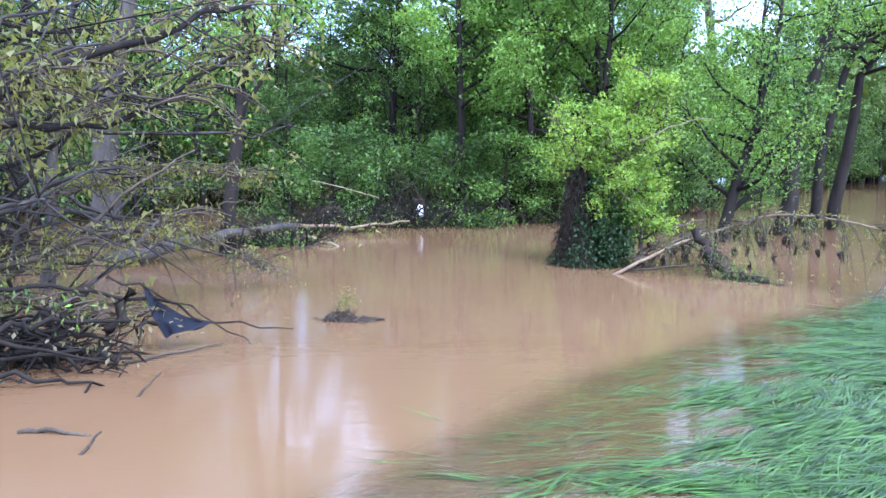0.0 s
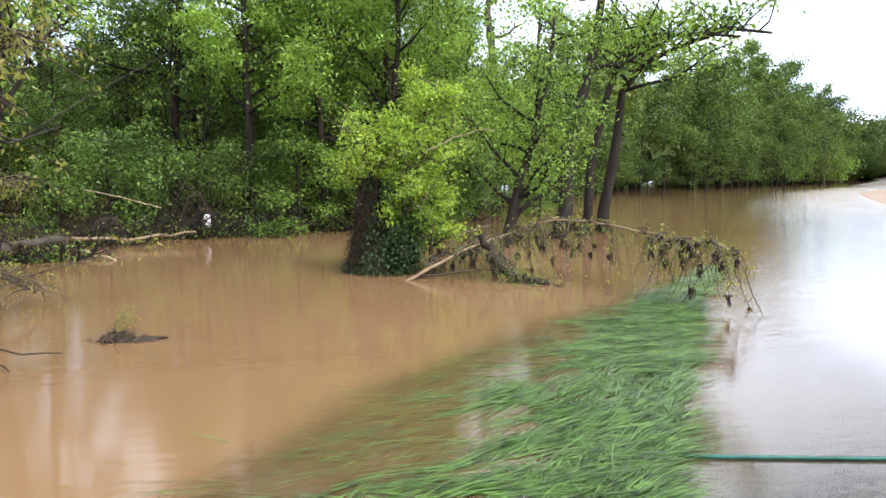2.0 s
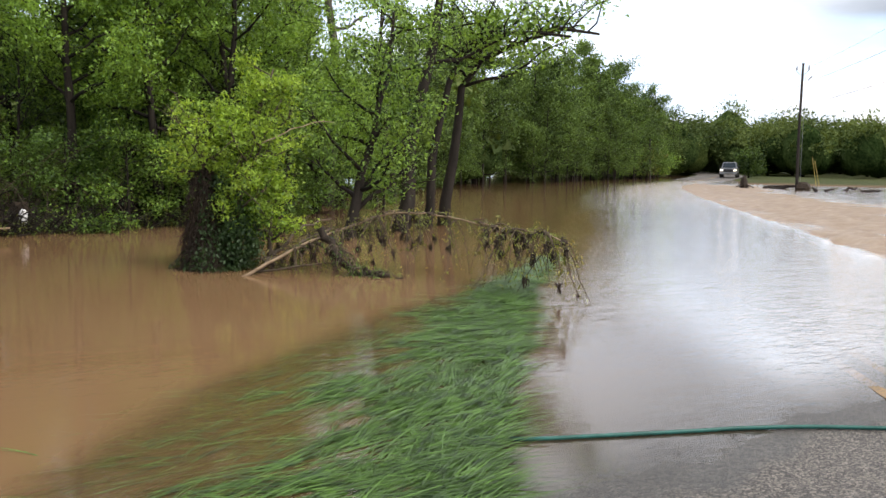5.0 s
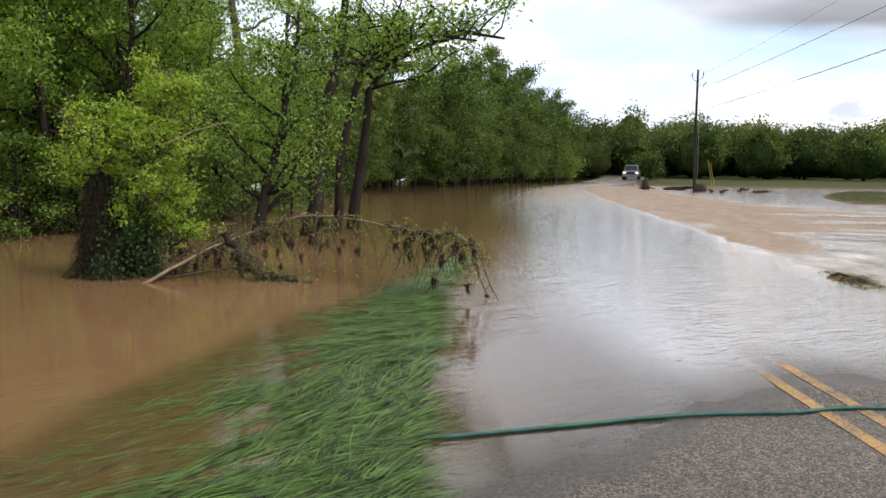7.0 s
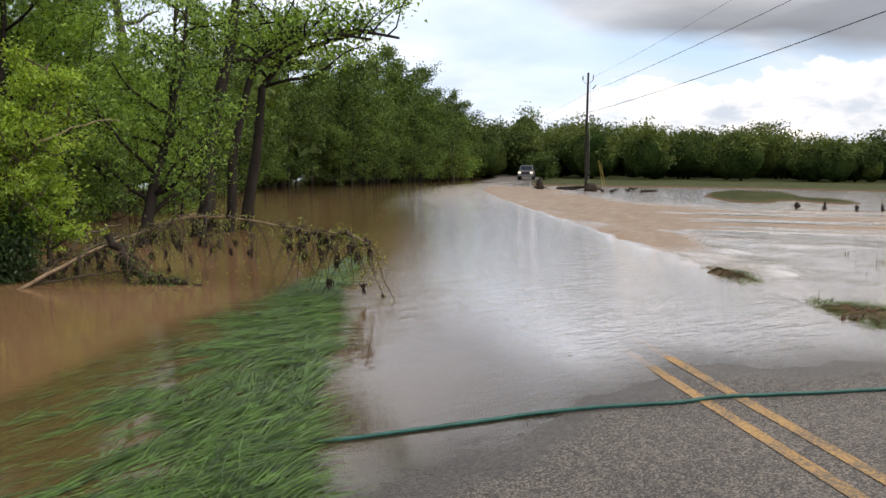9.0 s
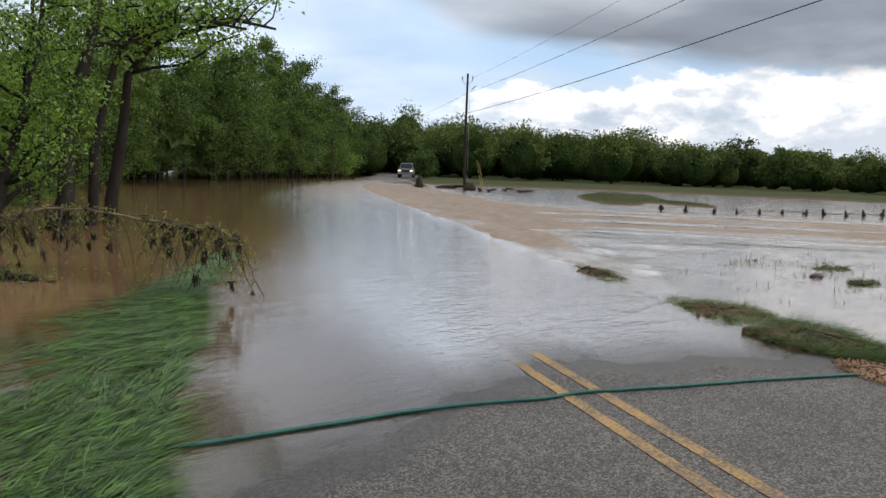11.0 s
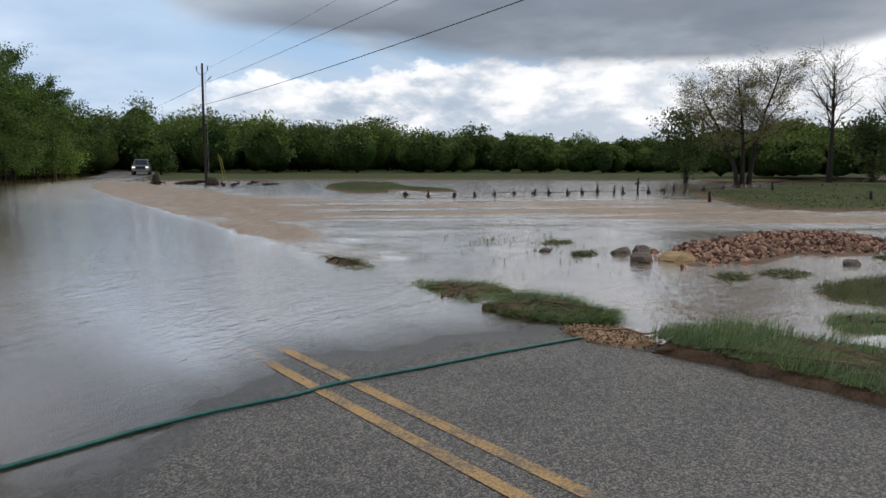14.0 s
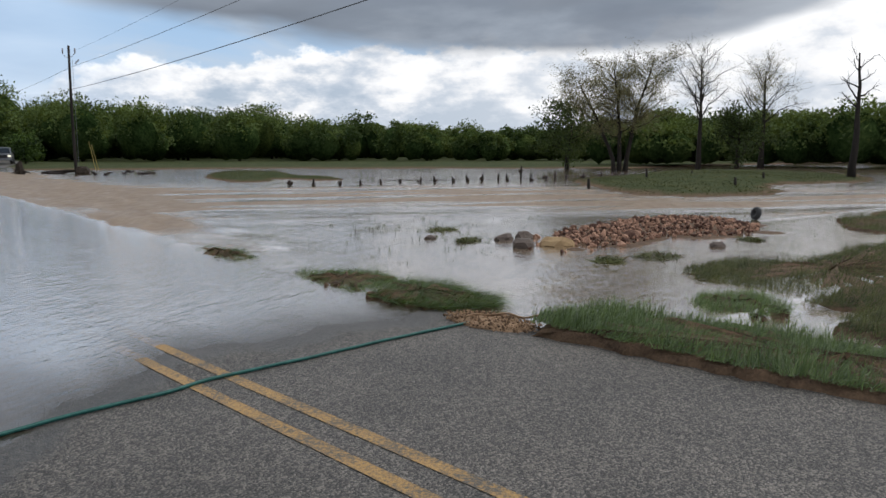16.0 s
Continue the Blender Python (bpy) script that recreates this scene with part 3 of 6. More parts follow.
def at_uv(v, u):
    v, u = np.asarray(v, float), np.asarray(u, float)
    c = np.stack([np.interp(v, LV, LINE[:, k]) for k in (0, 1)], -1)
    nn = np.stack([np.interp(v, LV, NRM[:, k]) for k in (0, 1)], -1)
    return c + nn * u[..., None]


def sstep(x, a, b):
    t = np.clip((x - a) / (b - a), 0, 1)
    return t * t * (3 - 2 * t)


HALF = 2.85


def shore_v(u):
    return 3.2 - 0.95 * np.maximum(-u, 0) + 0.1 * np.sin(u * 5.0) + 0.06 * np.sin(u * 13 + 1)


def road_z(v, u):
    dip = 0.014 * (shore_v(u) - v)
    z = np.clip(dip, -0.16, 0.10)
    z = np.where(v < -6, 0.10 + 0.004 * (-6 - v), z)
    return np.maximum(z, 0.012 * (v - 84) - 0.02)


def wob(x, y, s, seed=0.0):
    return (np.sin(x * s + 1.3 * np.sin(y * s * 0.7 + seed)) + np.sin(y * s * 1.3 + 1.1 * np.sin(x * s * 0.8 + seed * 2)) + np.sin((x + y) * s * 0.63 + seed)) / 3


# low rises that stand out of the field's water: x, y, half length, half width, turn, height over the bed
RISES = [(45, 0.0, 15, 5.0, 0.0, 0.25), (58, -5, 16, 7, 0.0, 0.26), (48, 27.5, 13, 2.4, 0.55, 0.27), (44.5, 21.5, 5.5, 1.7, 0.9, 0.24), (23.5, -8.5, 6, 3, -0.6, 0.28)]


def ground_z(x, y):
    v, u = uv_of(np.stack([x, y], -1))
    r = np.hypot(x, y)
    w1, w2 = wob(x, y, 0.35), wob(x, y, 1.7, 2.0)
    # creek side
    left = -0.06 - 0.10 * np.clip(-u - HALF, 0, 6) + 0.03 * w1
    left = np.where(u < -26, np.maximum(left, -0.6 + 0.05 * (-u - 26)), left)
    left = np.where(v > 42, np.maximum(left, np.minimum(-0.35 + 0.11 * np.clip(-u - 4.5, 0, 9), -0.06)), left)
    # field side
    bed = -0.20 + 0.04 * w1 + 0.015 * w2
    bed = bed + 0.27 * sstep(r, 68, 84) * sstep(y + 0.35 * x, 18, 42) + 0.09 * sstep(r, 88, 120)
    for cx, cy, a, b, turn, h in RISES:
        c, s = math.cos(turn), math.sin(turn)
        dx, dy = (x - cx) * c + (y - cy) * s, -(x - cx) * s + (y - cy) * c
        q = np.sqrt((dx / a) ** 2 + (dy / b) ** 2) + 0.22 * w1 + 0.10 * w2
        bed = bed + h * sstep(1.25 - q, 0, 0.55)
    verge = np.where(v < 0.9, 0.10, np.where(v < 85, -0.16, 0.1))
    right = verge + (bed - verge) * sstep(u, HALF + 1.1, HALF + 2.0)
    z = np.where(u < 0, left, right)
    under = road_z(v, u) - 0.05
    z = np.where(np.abs(u) < HALF + 0.02, under, z)
    edge = sstep(np.abs(u), HALF, HALF + 0.25)
    z = np.where(np.abs(u) < HALF + 0.25, under * (1 - edge) + np.minimum(z, under + 0.0) * edge, z)
    # far hills
    z = z + 9 * sstep(r, 170, 420) * (0.7 + 0.3 * w1) + 0.3 * sstep(r, 120, 170)
    return z


def polar(radii, angles):
    """A sheet of rings round the camera's stand."""
    R, A = np.meshgrid(radii, angles, indexing="ij")
    x, y = (R * np.cos(A)).ravel(), (R * np.sin(A)).ravel()
    nr, na = R.shape
    i, j = np.meshgrid(np.arange(nr - 1), np.arange(na), indexing="ij")
    j2 = (j + 1) % na
    F = np.stack([i * na + j, (i + 1) * na + j, (i + 1) * na + j2, i * na + j2], -1).reshape(-1, 4)
    return x, y, F


def rings(*stages):
    out, r = [], 0.4
    for end, ratio in stages:
        while r < end:
            out.append(r)
            r *= ratio
    return np.array(out + [r])


seen = np.radians(np.arange(-30, 128, 0.8))
rest = np.radians(np.arange(130, 329, 3.0))
gx, gy, gf = polar(rings((70, 1.03), (3200, 1.09)), np.concatenate([seen, rest]))
ground = part_np("ground", np.stack([gx, gy, ground_z(gx, gy)], -1), gf, M_GROUND, smooth_faces=True)
tagged(ground, "silty flood plain with wet turf rising into meadow", "ground", kind="structure")

# ---- flood water ----


def verge_low(v):
    return np.interp(v, [-12, -3, 2.5, 5.2, 7.0, 9.5, 12], [-6.0, -5.5, -5.1, -4.4, -3.7, -3.0, -2.9])


def water_state(x, y):
    v, u = uv_of(np.stack([x, y], -1))
    r = np.hypot(x, y)
    fall = sstep(u, HALF + 0.1, HALF + 2.4) * sstep(v, 1.0, 4.5)
    low = np.where(v < 1.0, sstep(u, HALF, HALF + 0.5), fall)
    z = -0.075 * low
    # standing waves below the road's edge, and rapids across the field
    reach = HALF + 0.9 + 2.2 * sstep(v, 14, 34)
    roll = np.exp(-(np.maximum(u - reach, 0) / (0.8 + 1.6 * sstep(v, 12, 34))) ** 2) * sstep(u, HALF - 0.25, HALF + 0.25) * sstep(v, 7, 13) * sstep(74 - v, 0, 12) * (0.75 + 0.35 * wob(x, y, 0.9, 5.0))
    field = sstep(u, HALF, HALF + 2) * sstep(v, 5, 12) * (1 - 0.5 * sstep(u, 12, 30))
    lip = np.exp(-((u + 2.9) / 1.5) ** 2) * sstep(v, 16, 26) * sstep(80 - v, 0, 20)
    lumps = wob(x, y, 2.9, 1.0) + 0.8 * wob(x, y, 6.1, 4.0)
    z = z + 0.085 * roll * (lumps + 0.35) + 0.010 * field * lumps * sstep(80 - r, 0, 60) + 0.018 * lip * lumps
    bed = np.where(np.abs(u) < HALF, road_z(v, u), ground_z(x, y))
    depth = np.clip(z - bed, 0, 2)
    # the combed grass strains the silt out of the shallows over the verge
    over = sstep(-u, HALF - 0.1, HALF + 0.1) * sstep(u - verge_low(v), -0.35, 0.35) * sstep(11 - v, 0, 2)
    depth = depth * (1 - over) + np.minimum(depth, 0.042) * over
    chop = 0.10 + 0.9 * sstep(u, -3.3, 0.2) * (0.15 + 0.85 * np.maximum(sstep(u, -2.6, 0.3), sstep(v, 1.0, 9))) + 1.9 * roll
    # a rough brown stream across the field, broken by smooth streaks, and a calm pool nearer
    away, across = 0.85 * x + 0.53 * y, -0.53 * x + 0.85 * y
    streak = 0.5 + 0.8 * wob(away * 1.9, across * 0.32, 1.0, 3.0) + 0.4 * wob(away * 4.3, across * 0.9, 1.0, 6.0)
    stream = sstep(u, HALF + 0.6, HALF + 3) * (sstep(r, 16, 24) * sstep(50 - r, 0, 22) * (0.35 + 0.65 * sstep(r, 20, 27)) + 0.45 * sstep(v, 9, 16) * sstep(60 - v, 0, 20) * sstep(13 - u, 0, 9))
    chop = chop + 1.35 * np.clip(stream, 0, 1) * np.clip(streak + 0.35 * sstep(r, 21, 28), 0, 1.1)
    chop = chop - 0.2 * sstep(u, HALF + 0.3, HALF + 2) * (1 - sstep(r, 15, 24))
    chop = chop + 0.7 * sstep(v, 14, 45) * sstep(HALF + 0.5 - np.abs(u), 0, 0.5)
    chop = np.where((u > HALF) & (v < 7), 0.72, chop)
    chop = np.where(u > HALF + 2, chop + 0.25 * sstep(r, 40, 52), chop)
    return z, depth, chop


seen = np.radians(np.arange(-24, 124, 0.3))
rest = np.radians(np.arange(125, 335, 3.0))
wx, wy, wf = polar(rings((60, 1.02), (150, 1.06)), np.concatenate([seen, rest]))
wz, wd, wc = water_state(wx, wy)
water = part_np("water", np.stack([wx, wy, wz], -1), wf, M_WATER, smooth_faces=True)
tagged(water, "brown silty flood water streaming across the road", "water", kind="structure")
for key, val in (("depth", wd), ("chop", wc)):
    at = water.data.attributes.new(key, "FLOAT", "POINT")
    at.data.foreach_set("value", val.astype(np.float32))

# ---- road ----
rv = np.concatenate([np.arange(-60, -6, 1.0), np.arange(-6, 14, 0.12), np.arange(14, 150, 0.8)])
ru = np.linspace(-HALF, HALF, 39)
VV, UU = np.meshgrid(rv, ru, indexing="ij")
jag = (np.abs(UU) > HALF - 0.01) * 0.05 * np.sin(VV * 3.1 + UU) * np.sin(VV * 7.3)
xy = at_uv(VV.ravel(), (UU + jag).ravel())
rz = road_z(VV.ravel(), UU.ravel())
nu = len(ru)
ii, jj = np.meshgrid(np.arange(len(rv) - 1), np.arange(nu - 1), indexing="ij")
rf = np.stack([ii * nu + jj, ii * nu + jj + 1, (ii + 1) * nu + jj + 1, (ii + 1) * nu + jj], -1).reshape(-1, 4)
road = part_np("road", np.column_stack([xy, rz]), rf, M_ASPHALT, smooth_faces=True)
tagged(road, "worn grey chip-sealed asphalt road dipping under flood water", "road", kind="structure")
at = road.data.attributes.new("wet", "FLOAT", "POINT")
at.data.foreach_set("value", sstep(0.010 - rz, 0, 0.009).astype(np.float32))
for off in (-0.135, 0.135):
    lv = np.arange(-40, 100, 0.3)
    a, b = at_uv(lv, np.full(len(lv), off - 0.05)), at_uv(lv, np.full(len(lv), off + 0.05))
    z = road_z(lv, np.full(len(lv), off)) + 0.004
    V = np.stack([np.column_stack([a, z]), np.column_stack([b, z])], 1).reshape(-1, 3)
    k = np.arange(len(lv) - 1) * 2
    part_np("centre_line", V, np.stack([k, k + 1, k + 3, k + 2], -1), M_LINE, road, "worn yellow painted line")

# ---- the drowned grass of the verge ----
rng = np.random.default_rng(5)


locks, per = 4300, 17
kv = rng.uniform(-7, 10.5, locks)
kt = rng.uniform(0, 1, locks) ** 1.25
keep = rng.uniform(0, 1, locks) < 1.15 - 0.65 * kt
kv, kt = kv[keep], kt[keep]
ku = -HALF + 0.02 + kt * (verge_low(kv) + HALF)
kxy = at_uv(kv, ku)
# each lock is a bundle of strands that drift together
khead = radians(18) + 0.5 * wob(kxy[:, 0], kxy[:, 1], 1.3, 0.4) + rng.normal(0, 0.22, len(kv)) + np.pi * (rng.uniform(0, 1, len(kv)) < 0.35)
klen = rng.uniform(0.22, 0.62, len(kv))
kz = 0.030 - 0.062 * kt ** 0.8 + 0.014 * wob(kxy[:, 0], kxy[:, 1], 4.0, 3.0) + rng.normal(0, 0.006, len(kv))
kcurl = rng.normal(0, 0.35, len(kv))
rep_k = np.repeat(np.arange(len(kv)), per)
m = len(rep_k)
spread = rng.normal(0, 0.035, (m, 2))
base = np.column_stack([kxy[rep_k] + spread, kz[rep_k] + rng.normal(0, 0.005, m)])
V, F = blades(rng, base, klen[rep_k] * rng.uniform(0.6, 1.15, m), khead[rep_k] + rng.normal(0, 0.10, m) + kcurl[rep_k] * rng.uniform(0.3, 1.0, m), rng.normal(0.05, 0.06, m), 0.0042, 2, 0.06)
# the drowned sward below, dark and dense
m = 9000
sv, st = rng.uniform(-7, 10, m), rng.uniform(0, 1.02, m)
sb = np.column_stack([at_uv(sv, -HALF + 0.02 + st * (verge_low(sv) + HALF)), -0.002 - 0.022 * st + rng.normal(0, 0.004, m)])
V2, F2 = blades(rng, sb, rng.uniform(0.2, 0.5, m), radians(18) + rng.normal(0, 0.5, m) + np.pi * (rng.uniform(0, 1, m) < 0.5), np.zeros(m), 0.011, 2, 0.03)
tagged(part_np("drowned_sward", V2, F2, M_SWARD), "dark matted grass lying under shallow flood water", "grass", kind="stuff")
g = part_np("drowned_grass", V, F, M_GRASS_WET)
tagged(g, "long green grass combed flat by shallow flood water", "grass", kind="stuff")

# ---- right-hand verge: sod with cut edges, and grass ----


def sod(name, outline, top, label, density, length, rng_seed, heading, lift, mat=M_GRASS, drop=0.22, height=0.06, blade=0.003):
    """A torn slab of turf: a soil mound with a ragged edge (a thing) and its blades as a part."""
    rng = np.random.default_rng(rng_seed)
    P = np.array(outline, float)
    ob = thing(name, (P[:, 0].mean(), P[:, 1].mean(), 0), label=label, category="turf")
    c = P.mean(0)
    m = 110
    s = np.concatenate([[0], np.cumsum(np.linalg.norm(np.diff(np.vstack([P, P[:1]]), axis=0), axis=1))])
    q = np.linspace(0, s[-1], m, endpoint=False)
    Q = np.vstack([P, P[:1]])
    edge = np.stack([np.interp(q, s, Q[:, k]) for k in (0, 1)], -1)
    edge += rng.normal(0, 0.035, edge.shape)
    rows, zs = (1.10, 1.0, 0.95, 0.7, 0.35, 0.0), (top - drop, top - drop * 0.45, top - 0.005, top + height * 0.6, top + height, top + height)
    V, F = [], []
    for f, z in zip(rows, zs):
        V.append(np.column_stack([c + (edge - c) * f, np.full(m, z) + rng.normal(0, 0.026, m)]))
    for i in range(len(rows) - 1):
        for j in range(m):
            k = (j + 1) % m
            F.append((i * m + j, i * m + k, (i + 1) * m + k, (i + 1) * m + j))
    V = np.vstack(V) - np.array(ob.location)
    part_np("soil", V, np.array(F), M_SOIL, ob, smooth_faces=True)
    lo, hi = P.min(0), P.max(0)
    area = (hi - lo).prod()
    pts = rng.uniform(lo, hi, (int(area * density), 2))
    inside = np.zeros(len(pts), bool)
    for a, b in zip(edge, np.roll(edge, -1, 0)):
        cross = ((a[1] > pts[:, 1]) != (b[1] > pts[:, 1])) & (pts[:, 0] < (b[0] - a[0]) * (pts[:, 1] - a[1]) / (b[1] - a[1] + 1e-9) + a[0])
        inside ^= cross
    pts = pts[inside]
    base = np.column_stack([pts, np.full(len(pts), top + height * 0.5)]) - np.array(ob.location)
    w = wob(pts[:, 0] * 3, pts[:, 1] * 3, 1.5, rng_seed)
    h = heading + 0.7 * w + rng.normal(0, 0.5, len(pts))
    V, F = blades(rng, base, length * rng.uniform(0.5, 1.3, len(pts)) * (1 + 0.35 * w), h, np.clip(lift + rng.normal(0, 0.35, len(pts)), 0.05, 1.45), blade, 2, 0.35)
    tagged(part_np("grass", V, F, mat, ob), kind="stuff")
    return ob


sod("turf_bank", [(7.02, 1.12), (6.72, 0.62), (6.42, 0.1), (6.02, -0.55), (5.5, -1.5), (4.6, -3.1), (3.9, -4.4), (5.0, -4.9), (5.9, -3.0), (6.7, -1.5), (7.2, -0.7), (7.6, 0.1), (7.75, 0.7), (7.5, 1.05)],
    0.10, "green grass bank with an undercut brown soil edge", 4200, 0.23, 11, radians(-40), 0.6)
sod("turf_clump", [(8.25, 3.05), (7.95, 2.5), (7.85, 2.1), (8.2, 1.65), (8.6, 1.8), (9.0, 2.3), (9.4, 2.95), (9.2, 3.2), (8.7, 2.95), (8.45, 3.2)], 0.0, "torn clump of grass turf washed over by flood water", 5200, 0.26, 12, radians(-65), 0.35, drop=0.3)
sod("turf_clump", [(9.75, 4.75), (9.2, 4.2), (8.75, 3.7), (8.7, 3.35), (9.3, 3.2), (9.8, 3.35), (10.1, 3.8), (10.15, 4.4)], -0.05, "flattened grass turf at the road's washed edge", 5600, 0.22, 13, radians(-60), 0.25, drop=0.3)
sod("turf_clump", [(11.6, 7.4), (10.9, 6.7), (10.5, 6.05), (10.8, 5.85), (11.2, 6.2), (11.7, 6.8), (11.9, 7.3)], -0.04, "small dark grass clump in the rapids", 4200, 0.2, 14, radians(-70), 0.3, drop=0.3)
for k, (pts, top, dens, ln, lift, mat) in enumerate((
        ([(11.59, -0.12), (12.4, -0.5), (13.01, -0.95), (12.7, -1.7), (14.6, -2.73), (15.7, -3.5), (17.8, -5.6), (13.5, -5.2), (10.2, -3.6), (9.32, -2.09), (9.34, -1.64), (9.6, -1.25), (10.2, -0.89), (10.7, -0.35)], -0.05, 1700, 0.25, 0.5, M_TURF),
        ([(9.08, -0.16), (9.64, -0.32), (9.75, -0.85), (9.05, -1.17), (8.6, -0.8), (8.52, -0.34)], -0.05, 4200, 0.22, 0.6, M_GRASS),
        ([(8.3, -1.41), (9.0, -1.75), (9.6, -2.6), (9.2, -4.4), (7.4, -3.6), (7.75, -1.9)], -0.04, 2600, 0.2, 0.6, M_TURF),
        ([(21.2, -3.72), (22.5, -5.07), (21.5, -6.5), (17.6, -5.2), (17.83, -4.01), (18.93, -3.53)], -0.05, 900, 0.24, 0.6, M_TURF))):
    sod("turf_patch", pts, top, "matted brown-green grass flattened by the flood", dens, ln, 20 + k, radians(-50), lift, mat, 0.3, 0.05)

# soil spilled at the hose's end
rng = np.random.default_rng(31)
ob = thing("gravel_spill", (7.45, 1.55, 0.0), label="brown gravel and mud washed onto the road's edge", category="gravel")
part("mud", lump(rng, (0.5, 0.26, 0.06), 3, 0.08), M_GRAVEL, ob, smooth_faces=True).rotation_euler[2] = radians(58)
V, F, k = [], [], 0
for _ in range(800):
    a, q, s = rng.uniform(0, 2 * np.pi), rng.uniform(0, 1) ** 0.5, 0.005 + 0.014 * rng.uniform(0, 1) ** 2
    x, y = 0.58 * q * math.cos(a), 0.29 * q * math.sin(a)
    c, d = math.cos(radians(58)), math.sin(radians(58))
    p = np.array([x * c - y * d, x * d + y * c, 0.06 * math.sqrt(max(0, 1 - 0.75 * q * q)) + s * 0.2])
    o = np.array([(1, 0, 0), (-1, 0, 0), (0, 1, 0), (0, -1, 0), (0, 0, 1), (0, 0, -1)]) * s * rng.uniform(0.6, 1.2, (6, 3))
    V.append(p + o)
    F += [(k + a1, k + b1, k + c1) for a1, b1, c1 in ((0, 2, 4), (2, 1, 4), (1, 3, 4), (3, 0, 4), (2, 0, 5), (1, 2, 5), (3, 1, 5), (0, 3, 5))]
    k += 6
tagged(part_np("pebble", np.vstack(V), np.array(F), M_GRAVEL, ob), kind="stuff")

# garden hose laid across the road
HOSE = [(2.20, 4.12), (2.48, 3.95), (3.08, 3.76), (3.55, 3.63), (3.81, 3.56), (4.48, 3.27), (4.81, 3.09), (5.05, 3.02), (5.35, 2.86), (5.75, 2.64), (6.21, 2.40), (6.74, 2.11), (7.31, 1.77)]
hp = smooth_line(np.array([(1.9, 4.3)] + HOSE + [(7.5, 1.6), (7.6, 1.5)]), 0.06)
hv, hu = uv_of(hp)
hz = np.maximum(road_z(hv, hu), -0.006) + 0.015
tagged(part_np("garden_hose", *tubes([(np.column_stack([hp, hz]), np.full(len(hp), 0.0135))], 8), M_HOSE, smooth_faces=True), "thin green rubber hose lying across the wet road", "hose")
end = smooth_line(np.array([(7.1, 1.9), (7.31, 1.77), (7.5, 1.62), (7.52, 1.42), (7.48, 1.22), (7.62, 1.0), (7.55, 0.75), (7.5, 0.6)]), 0.05)
tagged(part_np("rope", *tubes([(np.column_stack([end, np.full(len(end), 0.085) + 0.012 * np.sin(np.arange(len(end)))]), np.full(len(end), 0.010))], 6), M_GRAVEL, smooth_faces=True), "pale rope end lying on muddy gravel", "rope")

# ---- rubble in the field's water ----
rng = np.random.default_rng(41)
pile = thing("rubble_pile", (17.6, 0.2, -0.05), label="low heap of reddish broken stone standing in flood water", category="rubble")
rocks = []
for k in range(8):
    bm = lump(rng, (1, rng.uniform(0.6, 0.9), rng.uniform(0.4, 0.7)), 1, 0.28)
    me = bpy.data.meshes.new("stone")
    bm.to_mesh(me)
    bm.free()
    me.materials.append(M_ROCK)
    rocks.append(me)


def heap_z(x, y):
    return 0.115 * np.exp(-((x - 1.2) / 2.5) ** 2 - ((y + 0.5) / 1.5) ** 2) + 0.10 * np.exp(-((x + 1.6) / 1.9) ** 2 - ((y - 1.2) / 0.9) ** 2)


hx, hy = np.meshgrid(np.linspace(-4.2, 4.6, 40), np.linspace(-2.4, 2.6, 26), indexing="ij")
hz = heap_z(hx, hy) + 0.03 * wob(hx, hy, 4.0, 1.0) - 0.07
ii, jj = np.meshgrid(np.arange(39), np.arange(25), indexing="ij")
part_np("soil_mound", np.stack([hx, hy, hz], -1).reshape(-1, 3), np.stack([ii * 26 + jj, (ii + 1) * 26 + jj, (ii + 1) * 26 + jj + 1, ii * 26 + jj + 1], -1).reshape(-1, 4), M_SOIL, pile, smooth_faces=True)
k = 0
while k < 240:
    x, y = rng.uniform(-3.9, 4.2), rng.uniform(-2.1, 2.3)
    h = heap_z(x, y)
    if h < 0.045 or rng.uniform() > 0.35 + 4.0 * h:
        continue
    st = new("stone", rocks[rng.integers(0, 8)])
    s = 0.026 + 0.07 * rng.uniform(0, 1) ** 2
    st.location, st.scale, st.rotation_euler, st.parent = (x, y, h - 0.05 + s * 0.15), (s, s, s), tuple(rng.uniform(0, 6.3, 3)), pile
    k += 1
for _ in range(60):
    # strays round the heap's foot, towards the tan boulder
    a, q = rng.uniform(0, 6.3), rng.uniform(0, 1)
    x, y = -2.6 + 1.7 * q * math.cos(a), 1.6 + 1.1 * q * math.sin(a)
    st = new("stone", rocks[rng.integers(0, 8)])
    s = 0.03 + 0.09 * rng.uniform(0, 1) ** 2
    st.location, st.scale, st.rotation_euler, st.parent = (x, y, -0.02), (s, s, s), tuple(rng.uniform(0, 6.3, 3)), pile
V, F, k = [], [], 0
while k < 1100 * 6:
    x, y = rng.uniform(-4.1, 4.4), rng.uniform(-2.3, 2.5)
    h = heap_z(x, y)
    if h < 0.045:
        continue
    s = rng.uniform(0.02, 0.06)
    V.append(np.array([x, y, h - 0.05 + s * 0.2]) + np.array([(1, 0, 0.2), (-1, 0.1, 0), (0, 1, 0), (0.2, -1, 0.1), (0, 0, 1), (0, 0, -1)]) @ np.linalg.qr(rng.normal(0, 1, (3, 3)))[0] * s * rng.uniform(0.6, 1.3, (6, 1)))
    F += [(k + a1, k + b1, k + c1) for a1, b1, c1 in ((0, 2, 4), (2, 1, 4), (1, 3, 4), (3, 0, 4), (2, 0, 5), (1, 2, 5), (3, 1, 5), (0, 3, 5))]
    k += 6
tagged(part_np("small_stone", np.vstack(V), np.array(F), M_ROCK_SMALL, pile), kind="stuff")
